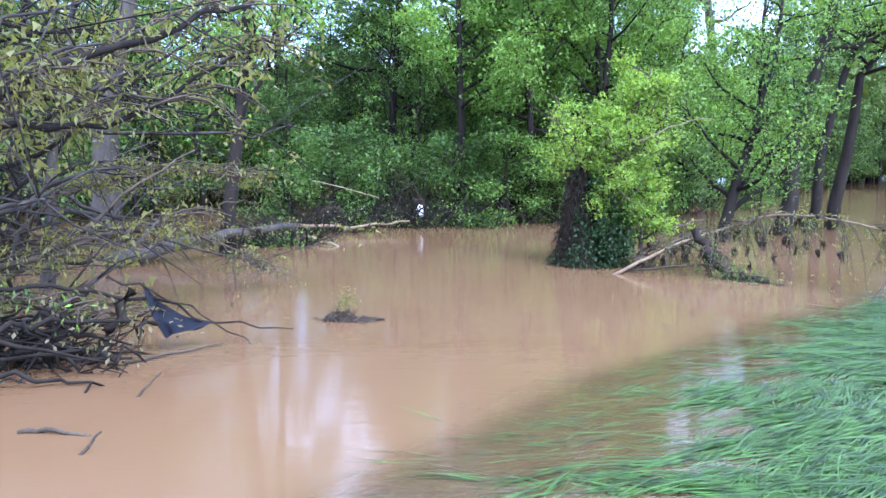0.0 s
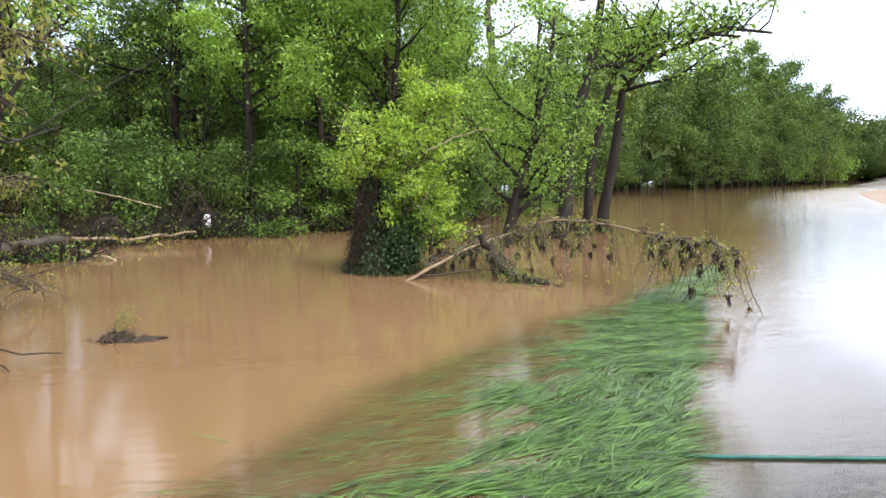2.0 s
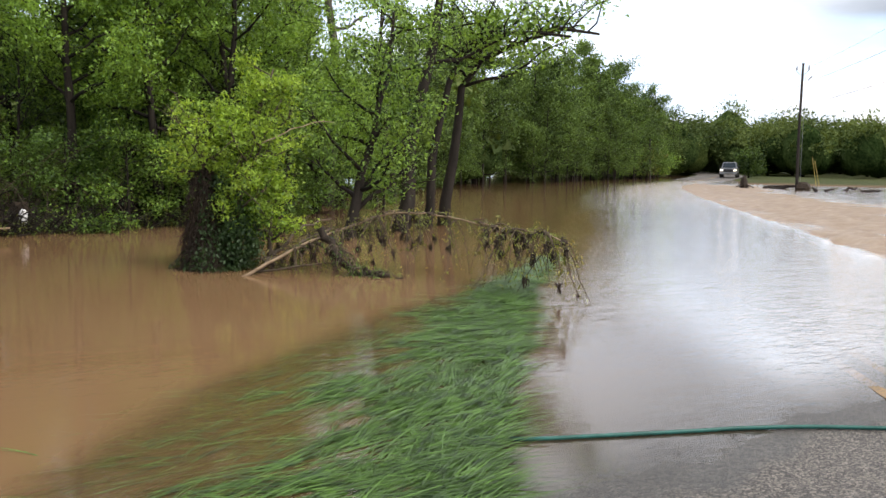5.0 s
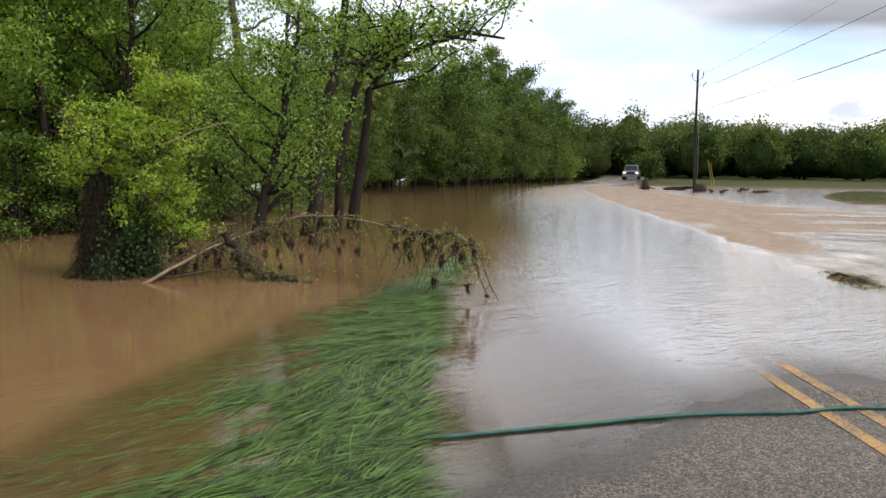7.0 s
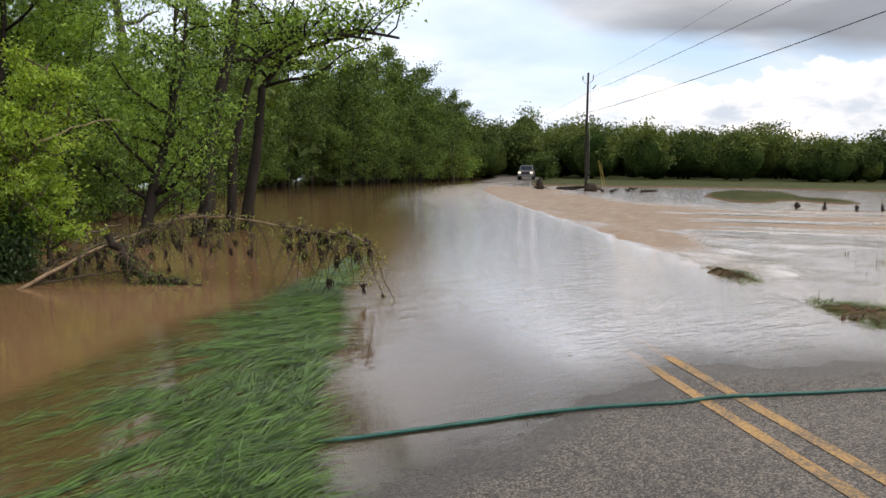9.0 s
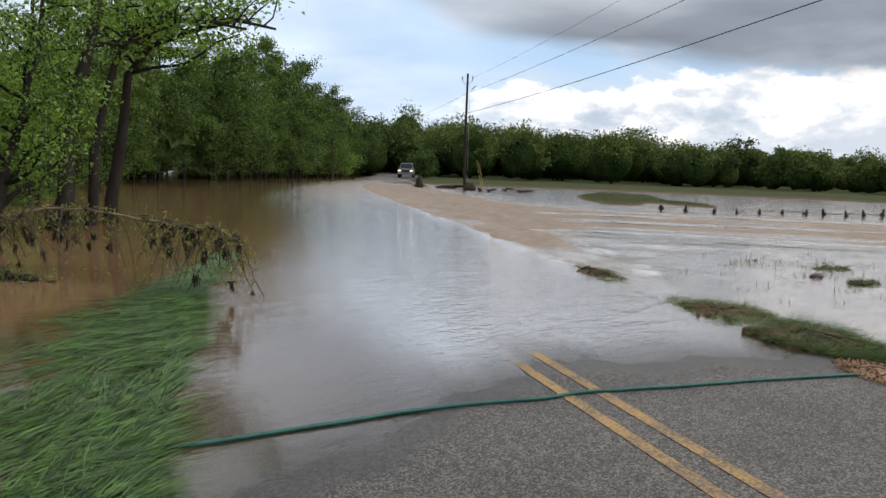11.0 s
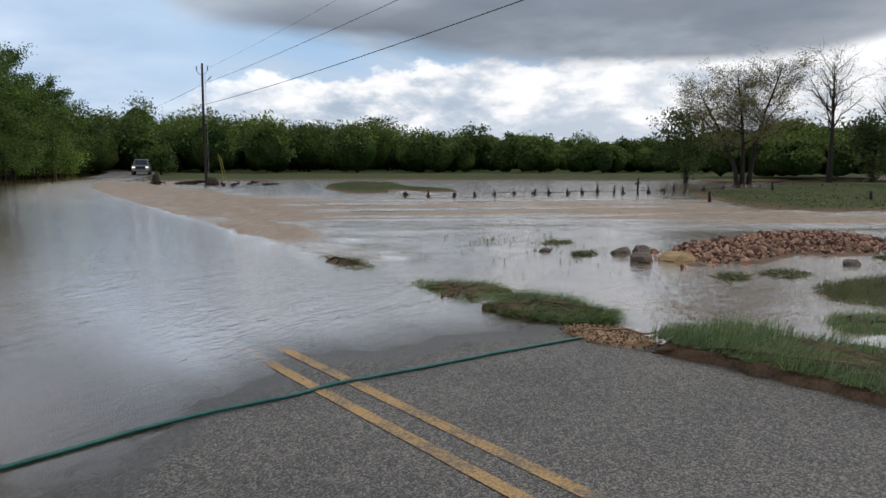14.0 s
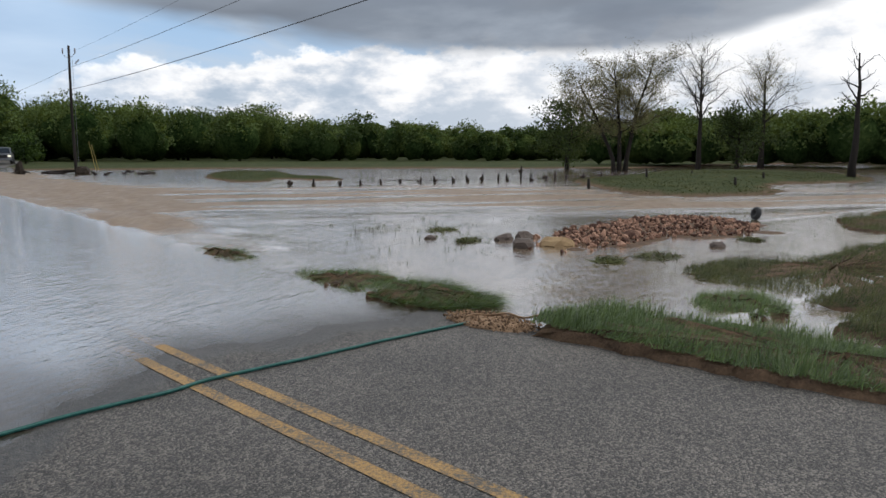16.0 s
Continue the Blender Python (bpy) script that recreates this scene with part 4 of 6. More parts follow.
for (x, y), s, mat, lab in (((13.95, 2.45), (0.27, 0.24, 0.2), M_ROCK_GREY, "dark wet boulder in shallow flood water"), ((14.35, 1.95), (0.34, 0.26, 0.2), M_ROCK_TAN, "tan boulder in shallow flood water"), ((15.0, 3.0), (0.2, 0.3, 0.14), M_ROCK_GREY, "dark boulder at the edge of the rubble"),
                            ((14.85, 4.4), (0.19, 0.14, 0.07), M_ROCK_GREY, "low dark stone awash in flood water"), ((15.3, 2.7), (0.22, 0.2, 0.18), M_ROCK_GREY, "dark boulder at the edge of the rubble"), ((15.8, 0.75), (0.2, 0.18, 0.2), M_ROCK, "reddish boulder beside the rubble heap"), ((14.9, -0.75), (0.17, 0.12, 0.1), M_ROCK_GREY, "low dark stone awash in flood water")):
    ob = part("boulder", lump(rng, [s[0] * 0.9, s[1] * 0.85, s[2] * 0.75], 2, 0.22), mat, smooth_faces=False)
    ob.location = (x, y, -0.06)
    ob.rotation_euler[2] = rng.uniform(0, 6)
    tagged(ob, lab, "boulder", "boulders by the rubble")

# worn tyre standing at the end of the rubble
bm = bmesh.new()
rr, tt = 0.14, 0.07
ringv = [[bm.verts.new(((rr + tt * math.cos(b)) * math.cos(a), tt * 1.3 * math.sin(b), (rr + tt * math.cos(b)) * math.sin(a))) for b in np.linspace(0, 2 * np.pi, 10, endpoint=False)] for a in np.linspace(0, 2 * np.pi, 28, endpoint=False)]
for a in range(28):
    for b in range(10):
        bm.faces.new((ringv[a][b], ringv[a][(b + 1) % 10], ringv[(a + 1) % 28][(b + 1) % 10], ringv[(a + 1) % 28][b]))
ob = part("tyre", bm, M_BLACK, smooth_faces=True)
ob.scale = (0.78, 0.78, 0.78)
ob.location, ob.rotation_euler = (20.8, -1.9, 0.085), (0.25, 0, radians(28))
tagged(ob, "black rubber tyre stranded beside the rubble", "tyre")

# ---- weeds standing in the field's water ----
rng = np.random.default_rng(51)
V0, F0 = [], []
k = 0
spots = [(rng.uniform(12, 30), rng.uniform(-2, 13)) for _ in range(45)] + [(rng.normal(16.5, 1.2), rng.normal(5.6, 1.0)) for _ in range(40)] + [(rng.normal(15, 1.5), rng.normal(3.6, 0.5)) for _ in range(30)] + [(rng.uniform(17, 26), rng.uniform(-4.5, -1.5)) for _ in range(40)]
for x, y in spots:
    m = rng.integers(4, 16)
    b = np.column_stack([rng.normal(x, 0.07, m), rng.normal(y, 0.07, m), np.full(m, -0.12)])
    v_, f_ = blades(rng, b, rng.uniform(0.07, 0.15, m), rng.uniform(0, 6.3, m), rng.uniform(0.3, 1.2, m), 0.007)
    V0.append(v_)
    F0.append(f_ + k)
    k += len(v_)
tagged(part_np("weeds", np.vstack(V0), np.vstack(F0), M_TURF), "sparse weed stalks poking out of flood water", "weeds", kind="stuff")
# matted debris rafts near the rubble
for (x, y), s in (((16.4, 4.6), 0.5), ((13.3, 0.2), 0.55), ((12.6, 0.9), 0.4), ((16.2, -1.4), 0.35), ((14.6, 3.6), 0.4)):
    m = 260
    a = rng.uniform(0, 6.3, m)
    q = np.sqrt(rng.uniform(0, 1, m)) * s
    b = np.column_stack([x + q * np.cos(a), y + 0.6 * q * np.sin(a), np.full(m, -0.075)])
    v_, f_ = blades(rng, b, rng.uniform(0.08, 0.2, m), rng.uniform(0, 6.3, m), rng.uniform(0.0, 0.5, m), 0.008)
    tagged(part_np("weed_raft", v_, f_, M_TURF), "floating mat of torn weeds", "weeds", "weed rafts")

# rough tufts on the meadow's low rises
rng = np.random.default_rng(57)
tx, ty = rng.uniform(28, 64, 60000), rng.uniform(-13, 32, 60000)
tz = ground_z(tx, ty)
ok = (tz > -0.07) & (np.hypot(tx, ty) < 66)
b = np.column_stack([tx, ty, tz])[ok]
V, F = blades(rng, b, rng.uniform(0.02, 0.06, len(b)), rng.uniform(0, 6.3, len(b)), rng.uniform(0.2, 1.2, len(b)), 0.03, 1)
tagged(part_np("meadow_grass", V, F, M_TURF), "short wet brown-green tufts on the meadow", "grass", kind="stuff")

# ---- fence line across the flooded field ----
rng = np.random.default_rng(61)
FENCE = [(34.5, 17.35), (34.9, 16.3), (35.5, 15.2), (36.7, 14.6), (38.0, 14.1), (39.0, 13.4), (39.6, 12.6), (40.0, 11.8), (40.5, 11.0), (41.5, 10.5), (42.0, 9.85), (42.6, 9.1), (43.2, 8.7), (44.1, 8.15), (44.5, 7.6), (45.3, 7.0), (46.4, 6.6), (47.5, 6.1), (49, 5.3), (50.5, 4.4), (52, 3.6), (54, 2.4), (56, 1.2), (58.5, -0.4), (60, -2.4)]
for k, (x, y) in enumerate(FENCE):
    h = rng.uniform(0.24, 0.42) if k < 10 else rng.uniform(0.3, 0.55)
    if k == 13:
        h = 0.85
    ob = thing("fence_post", (x, y, -0.1), label="short dark weathered fence post with flood debris", category="fence post", group="posts of the drowned fence")
    ln = rng.normal(0, 0.12, 2)
    part_np("post", *tubes([([(0, 0, -0.4), (ln[0] * 0.4, ln[1] * 0.4, h * 0.5), (ln[0] * h, ln[1] * h, h)], [0.055, 0.05, 0.045])], 7), M_POLE, ob, smooth_faces=True)
    part("debris", lump(rng, (rng.uniform(0.06, 0.13), rng.uniform(0.06, 0.13), rng.uniform(0.04, 0.09)), 2, 0.6), M_MUD, ob, "clotted dark flood debris").location = (0.02, 0, rng.uniform(0.05, h * 0.7))
for k, (x, y, h) in enumerate(((38, -2.6, 0.35), (47, 1.5, 0.5), (45.5, -4.5, 0.4), (50, -1.0, 0.35), (36, 3.6, 0.3))):
    ob = thing("fence_post", (x, y, 0.05), label="leaning post stub in the wet meadow", category="fence post", group="posts of the drowned fence")
    part_np("post", *tubes([([(0, 0, -0.3), (0.05, 0.02, h)], [0.08, 0.06])], 7), M_POLE, ob, smooth_faces=True)

# slack wires with wrack strung from post to post
for k in range(4, len(FENCE) - 1):
    (xa, ya), (xb, yb) = FENCE[k], FENCE[k + 1]
    t = np.linspace(0, 1, 6)
    sagz = 0.10 + 0.02 * math.sin(k * 1.7) - 0.16 * t * (1 - t)
    tagged(part_np("fence_wire", *tubes([(np.column_stack([xa + (xb - xa) * t, ya + (yb - ya) * t, sagz]), np.full(6, 0.012))], 4), M_POLE), "slack dark fence wire hung with flood wrack", "fence wire", "wires of the drowned fence")

# ---- utility pole and its wires ----
pole = thing("utility_pole", (46.9, 39.95, -0.2), label="tall dark wooden utility pole leaning slightly", category="utility pole")
part_np("pole", *tubes([([(-0.1, 0.1, -0.5), (0, 0, 0), (0.0, 0.1, 4.5), (0.05, 0.12, 8.9)], [0.115, 0.11, 0.095, 0.075])], 10), M_POLE, pole, smooth_faces=True)
for z, dx, dy in ((8.4, 0.26, -0.3), (8.35, -0.24, 0.28)):
    part_np("bracket", *tubes([([(0.05, 0.12, z - 0.3), (dx * 0.6, dy * 0.6 + 0.1, z - 0.2), (dx, dy + 0.1, z)], [0.022, 0.02, 0.02])], 6), M_STEEL, pole)
    part_np("insulator", *tubes([([(dx, dy + 0.1, z), (dx, dy + 0.1, z + 0.12), (dx, dy + 0.1, z + 0.3), (dx, dy + 0.1, z + 0.36)], [0.03, 0.055, 0.05, 0.02])], 8), M_CERAMIC, pole, smooth_faces=True)
part_np("fuse_cutout", *tubes([([(0.32, -0.1, 7.7), (0.5, -0.3, 8.0)], [0.05, 0.05])], 6), M_CERAMIC, pole)
part_np("ground_wire", *tubes([([(0.17, -0.1, 0.2), (0.19, -0.02, 8.0)], [0.012, 0.012])], 4), M_STEEL, pole)
part("debris", lump(np.random.default_rng(3), (0.5, 0.45, 0.42), 2, 0.25), M_MUD, pole, "mud and brush caught round the pole").location = (0.25, -0.35, 0.28)


def wire(name, a, b, sag, rad, label):
    t = np.linspace(0, 1, 40)[:, None]
    p = np.array(a) * (1 - t) + np.array(b) * t
    p[:, 2] -= 4 * sag * (t * (1 - t))[:, 0]
    tagged(part_np(name, *tubes([(p, np.full(40, rad))], 5), M_BLACK), label, "power line", "overhead wires")


DIR = np.array([-0.62, -0.785])
far = lambda k, z: (46.9 + DIR[0] * k, 39.95 + DIR[1] * k, z)
wire("power_line", (46.9, 39.95, 7.25), far(75, 8.3), 0.55, 0.011, "dark overhead power line strung from the pole")
wire("power_line", (46.9, 39.95, 5.75), far(75, 6.7), 0.5, 0.016, "thick dark overhead cable strung from the pole")
wire("power_line", (47.26, 39.65, 8.45), far(75, 9.9), 0.6, 0.006, "thin overhead power line strung from the pole")
wire("power_line", (46.9, 39.95, 7.25), (78, 82, 6.6), 0.3, 0.01, "dark overhead power line strung from the pole")
wire("power_line", (46.9, 39.95, 5.75), (78, 82, 5.2), 0.3, 0.012, "thick dark overhead cable strung from the pole")
for a, b in (((51.12, 42.31, 2.25), (51.36, 42.0, 0.1)), ((51.5, 42.4, 2.0), (51.8, 42.1, 0.1))):
    tagged(part_np("guy_wire_guard", *tubes([([b, a], [0.026, 0.026])], 6), M_YELLOW), "yellow plastic guy-wire guard leaning in the meadow", "guy guard", "guy guards")
tagged(part_np("marker_post", *tubes([([(57.5, 68.0, -0.3), (57.45, 68.1, 2.2), (57.4, 68.15, 4.3)], [0.09, 0.08, 0.07])], 7), M_BARK_GREY), "pale grey post standing beside the far road", "post")

# stump and flotsam near the pole
rng = np.random.default_rng(71)
ob = thing("tree_stump", (46.5, 44.4, -0.15), label="dark broken stump with flood debris", category="stump")
part_np("stump", *tubes([([(0, 0, -0.3), (0, 0, 0.3), (0.05, 0.05, 0.75), (0.1, 0.0, 1.0)], [0.36, 0.3, 0.22, 0.06])], 8), M_MUD, ob)
part_np("root", *tubes([(wiggle(rng, [(0, 0, 0.2), (0.4 * math.cos(a), 0.4 * math.sin(a), 0.25), (0.8 * math.cos(a), 0.8 * math.sin(a), 0.1)], 0.04, 5), np.linspace(0.09, 0.02, 5)) for a in (0.3, 1.6, 3.4, 5.0)], 5), M_MUD, ob)
for x, y, ln, a in ((47.2, 43.2, 1.6, -1.0), (47.0, 42.4, 2.2, -1.3), (46.9, 41.8, 1.5, -0.8), (47.6, 42.9, 1.2, 0.4), (45.2, 36.9, 0.7, 1.0), (45.5, 36.5, 0.6, -0.4), (49.3, 38.1, 0.9, -1.2), (48.3, 36.0, 1.2, -0.9)):
    p = [(0, 0, 0), (ln * 0.5 * math.cos(a), ln * 0.5 * math.sin(a), 0.12), (ln * math.cos(a), ln * math.sin(a), rng.uniform(0.05, 0.4))]
    ob = part_np("driftwood", *tubes([(wiggle(rng, p, 0.05, 6), np.linspace(0.13, 0.05, 6))], 6), M_POLE)
    ob.location = (x, y, -0.05)
    tagged(ob, "muddy log stranded in the flooded field", "driftwood", "driftwood near the pole")

# ---- car waiting beyond the water ----


def box(bm, lo, hi, taper=0.0):
    vs = [bm.verts.new((x * (1 - taper * (z == hi[2])), y * (1 - 0.3 * taper * (z == hi[2])), z)) for x in (lo[0], hi[0]) for y in (lo[1], hi[1]) for z in (lo[2], hi[2])]
    for f in ((0, 1, 3, 2), (4, 6, 7, 5), (0, 4, 5, 1), (2, 3, 7, 6), (0, 2, 6, 4), (1, 5, 7, 3)):
        bm.faces.new([vs[k] for k in f])


def bevelled(lo, hi, taper=0.0, width=0.08):
    bm = bmesh.new()
    box(bm, lo, hi, taper)
    bmesh.ops.recalc_face_normals(bm, faces=bm.faces)
    bmesh.ops.bevel(bm, geom=bm.edges[:], offset=width, segments=2, affect="EDGES")
    return bm


car = thing("car", (71.2, 70.3, 0.0), label="silver pickup truck with lit headlights stopped on the road", category="car")
car.rotation_euler[2] = math.atan2(-0.66, -0.75) + math.pi / 2
car.location[2] = float(road_z(*[np.array([q[0]]) for q in uv_of([(71.2, 70.3)])])[0]) + 0.01
part("body", bevelled((-0.95, -2.6, 0.45), (0.95, 2.6, 1.12), 0.02), M_CAR, car)
part("cabin", bevelled((-0.86, -0.9, 1.08), (0.86, 1.1, 1.80), 0.16), M_CAR, car)
part("windscreen", bevelled((-0.72, -1.0, 1.16), (0.72, -0.75, 1.70), 0.12, 0.03), M_GLASS, car, "dark windscreen")
for sx in (-1, 1):
    part("side_window", bevelled((sx * 0.80 - 0.04, -0.6, 1.2), (sx * 0.80 + 0.04, 0.95, 1.64), 0.0, 0.02), M_GLASS, car)
    lamp = part("headlight", bevelled((sx * 0.72 - 0.17, -2.66, 0.78), (sx * 0.72 + 0.17, -2.52, 0.96), 0, 0.03), M_LAMP, car, "lit headlight")
    part("mirror", bevelled((sx * 1.05 - 0.1, -0.85, 1.15), (sx * 1.05 + 0.1, -0.72, 1.33), 0, 0.03), M_BLACK, car)
    for y in (-1.65, 1.6):
        wheel = part_np("wheel", *tubes([([(sx * 0.72, y, 0.38), (sx * 0.74, y, 0.38), (sx * 0.96, y, 0.38), (sx * 0.98, y, 0.38)], [0.3, 0.38, 0.38, 0.3])], 18), M_BLACK, car)
        part_np("rim", *tubes([([(sx * 0.96, y, 0.38), (sx * 0.99, y, 0.38)], [0.22, 0.2])], 14), M_STEEL, wheel)
part("grille", bevelled((-0.52, -2.65, 0.66), (0.52, -2.55, 0.98), 0, 0.02), M_BLACK, car)
part("bumper", bevelled((-0.96, -2.74, 0.42), (0.96, -2.5, 0.62), 0, 0.05), M_STEEL, car)

# ---- woods ----
EDGE = np.array([(-30, 14), (-20, 17), (-10, 20.5), (0, 22.5), (6, 22.5), (9.5, 25), (13, 32), (18, 41), (25, 49.5), (40, 58.5), (58, 71), (76, 88), (80, 110)], float)
ES = smooth_line(np.vstack([EDGE[:1] - 5, EDGE, EDGE[-1:] + 5]), 0.5)
ET = np.gradient(ES, axis=0)
ET /= np.linalg.norm(ET, axis=1, keepdims=True)
EN = np.stack([-ET[:, 1], ET[:, 0]], -1)
EV = np.concatenate([[0], np.cumsum(np.linalg.norm(np.diff(ES, axis=0), axis=1))])
rng = np.random.default_rng(81)


def in_wood(s, off):
    return np.array([np.interp(s, EV, ES[:, k]) + np.interp(s, EV, EN[:, k]) * off for k in (0, 1)])


GREEN = "slender flooded tree in fresh green spring leaf"
kinds = []
for k in range(5):
    kinds.append(tree("tree", 100 + k, (0, 0, -60), GREEN, group="trees of the flooded wood", height=7.6 + 0.7 * k, r0=0.13 + 0.012 * k, spread=2.9, low=0.3, limbs=15, leaf_count=17000, leaf_size=0.095, crook=0.06, lean=(0.03 * (k - 2), 0.02), clump=0.17, subs=6, leaf=(M_LEAF, M_LEAF_DEEP, M_LEAF)[k % 3], turn=k, bark=M_BARK))
mids = []
for k in range(4):
    mids.append(tree("tree", 120 + k, (0, 0, -60), "tall broad tree in green leaf darkened for shade at the wood's edge", group="trees of the flooded wood", height=8.3 + 0.6 * k, r0=0.17, spread=3.2, low=0.22, limbs=18, leaf_count=9500, leaf_size=0.2, subs=4, crook=0.05, clump=0.27, leaf=M_LEAF_SHADED, bark=M_BARK))
shrubs = []
# deep and shade-darkened leaf greens paint in the shade low in the wood
for k in range(5):
    shrubs.append(tree("shrub", 140 + k, (0, 0, -60), "leafy green shrub drooping to the flood water", category="shrub", group="shrubs of the flooded wood", height=2.6 + 0.3 * k, r0=0.05, spread=1.5, low=0.08, limbs=16, leaf_count=6000, leaf_size=0.085, clump=0.17, subs=3, rise=0.3, leaf=(M_LEAF_DEEP, M_LEAF_DEEP, M_LEAF, M_LEAF_SHADED, M_LEAF_SHADED)[k]))


def plant(pool, xy, scale=1.0, z=-0.15):
    bearing = math.degrees(math.atan2(xy[1], xy[0]))
    if 90 < bearing < 105 and pool is kinds:
        pool = kinds[1::3]  # the deep green ones
    elif 71 < bearing < 90 and pool is kinds:
        pool = kinds[0::3] + kinds[2::3]
    src = pool[rng.integers(0, len(pool))]
    ob = copy_thing(src, pose(xy[0], xy[1], z, 0, 0, rng.uniform(0, 360)))
    s = scale * rng.uniform(0.72, 1.22)
    az, away = math.degrees(math.atan2(xy[1], xy[0])), math.hypot(xy[0], xy[1])
    if away > 19 and (68.3 < az < 74.7 or 94.5 < az < 101.5):
        s *= 0.5 if az < 80 else 0.68  # storm gaps in the wood, grown up with saplings
    ob.scale = (s, s, s)
    return ob


total = EV[-1]
# dense front, three ranks deep near the camera
for s in np.arange(2, 52, 3.1):
    plant(kinds, in_wood(s + rng.normal(0, 0.5), rng.uniform(0.3, 1.6)))
for s in np.arange(1, 54, 3.6):
    plant(kinds, in_wood(s + rng.normal(0, 0.7), rng.uniform(3.5, 6.0)), 1.05)
for s in np.arange(1, 56, 4.0):
    plant(mids, in_wood(s + rng.normal(0, 0.9), rng.uniform(8, 12)), 1.0)
for s in np.arange(56, total - 2, 4.8):
    plant(mids, in_wood(s + rng.normal(0, 0.7), rng.uniform(0.2, 2.0)), 1.05)
for s in np.arange(58, total - 2, 6.0):
    plant(mids, in_wood(s + rng.normal(0, 0.9), rng.uniform(5, 9)), 1.3)
for s in np.arange(4, 120, 3.2):
    plant(shrubs[:3] if s < 46 else shrubs[3:], in_wood(s + rng.normal(0, 0.4), rng.uniform(-0.9, 0.8)), 1.0 + 0.006 * s)
for s in np.arange(6, 60, 3.0):
    plant(shrubs[:3], in_wood(s + rng.normal(0, 0.5), rng.uniform(2.5, 8)), 1.2)
# bright crowns that stand out before the wood
for x, y, k, sc in ((2.4, 20.4, 0, 0.95), (0.6, 21.0, 2, 0.9), (4.4, 20.6, 3, 0.8)):
    ob = copy_thing(kinds[k], pose(x, y, -0.15, 0, 0, 70 * k))
    ob.scale = (sc, sc, sc)
for x, y, k, sc in ((-1.2, 20.2, 0, 0.8), (1.6, 19.6, 2, 0.7), (0.3, 20.0, 1, 0.75), (3.2, 20.0, 1, 0.7), (-2.6, 19.0, 1, 0.8)):
    ob = copy_thing(shrubs[k], pose(x, y, -0.15, 0, 0, 110 * k + 40 * x))
    ob.scale = (sc * 1.2, sc * 1.2, sc)
# low growth that closes the wood behind its front, in shade-darkened leaf
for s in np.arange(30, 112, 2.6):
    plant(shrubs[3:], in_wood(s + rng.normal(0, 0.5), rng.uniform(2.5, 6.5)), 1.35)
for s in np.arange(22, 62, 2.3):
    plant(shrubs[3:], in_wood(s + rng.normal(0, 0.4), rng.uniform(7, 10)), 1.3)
# slim dark stems between the crowns
stems = []
for k in range(4):
    stems.append(tree("slender_tree", 160 + k, (0, 0, -60), "slim dark bare-stemmed young tree among the flooded wood", group="slender stems of the wood", height=6.5 + 0.8 * k, r0=0.06 + 0.012 * k, spread=1.7, low=0.22, limbs=15, leaf_count=1800, leaf_size=0.09, crook=0.13, lean=(0.08 * (k - 1.5), 0.05), clump=0.15, subs=5, rise=0.8, leaf=M_LEAF, bark=M_BARK))
for s in np.arange(12, 54, 1.7):
    plant(stems, in_wood(s + rng.normal(0, 0.5), rng.uniform(-0.8, 2.0)), 1.1)
for ob in kinds + mids + shrubs + stems:
    for o in list(ob.children):
        bpy.data.objects.remove(o)
    bpy.data.objects.remove(ob)

# the dark leaning trunks at the wood's corner
tree("leaning_tree", 201, (0, 0, 0), "tall dark leaning trunk rising from flood water", bark=M_BARK, height=9, r0=0.2, spread=2.6, low=0.45, limbs=14, leaf_count=4500, leaf_size=0.09, trunk_path=[(7.1, 17.0, -0.5), (7.55, 17.32, 1.39), (7.96, 17.68, 2.73), (8.39, 17.93, 4.23), (8.8, 18.2, 5.9), (9.2, 18.3, 9.5)])
tree("leaning_tree", 202, (0, 0, 0), "dark arching tree with bare spreading limbs over the water", bark=M_BARK, height=9, r0=0.13, spread=2.0, low=0.5, limbs=14, leaf_count=1500, leaf_size=0.12, trunk_path=[(8.2, 17.9, -0.5), (8.39, 18.04, 1.11), (8.69, 18.12, 2.5), (9.2, 18.32, 4.05), (9.51, 18.2, 4.7), (10.24, 17.29, 4.75), (10.88, 15.7, 4.5)])
tree("leaning_tree", 203, (0, 0, 0), "dark arching tree with bare spreading limbs over the water", bark=M_BARK, height=9, r0=0.16, spread=2.2, low=0.5, limbs=16, leaf_count=1800, leaf_size=0.12, trunk_path=[(9.0, 18.4, -0.5), (9.13, 18.46, 1.25), (9.33, 18.47, 2.53), (9.57, 18.57, 3.82), (10.15, 17.92, 4.4), (10.8, 16.85, 4.75), (11.6, 15.6, 4.6)])
tree("slanting_tree", 204, (0, 0, 0), "bright green young tree rooted in flood debris", bark=M_BARK, height=6, r0=0.14, spread=1.5, low=0.15, limbs=18, leaf_count=8000, leaf_size=0.085, trunk_path=[(5.6, 16.0, -0.5), (5.73, 16.1, 0.68), (5.96, 16.23, 1.15), (6.44, 16.37, 2.62), (6.71, 16.47, 3.84), (6.85, 16.55, 4.9)], leaf=M_LEAF)
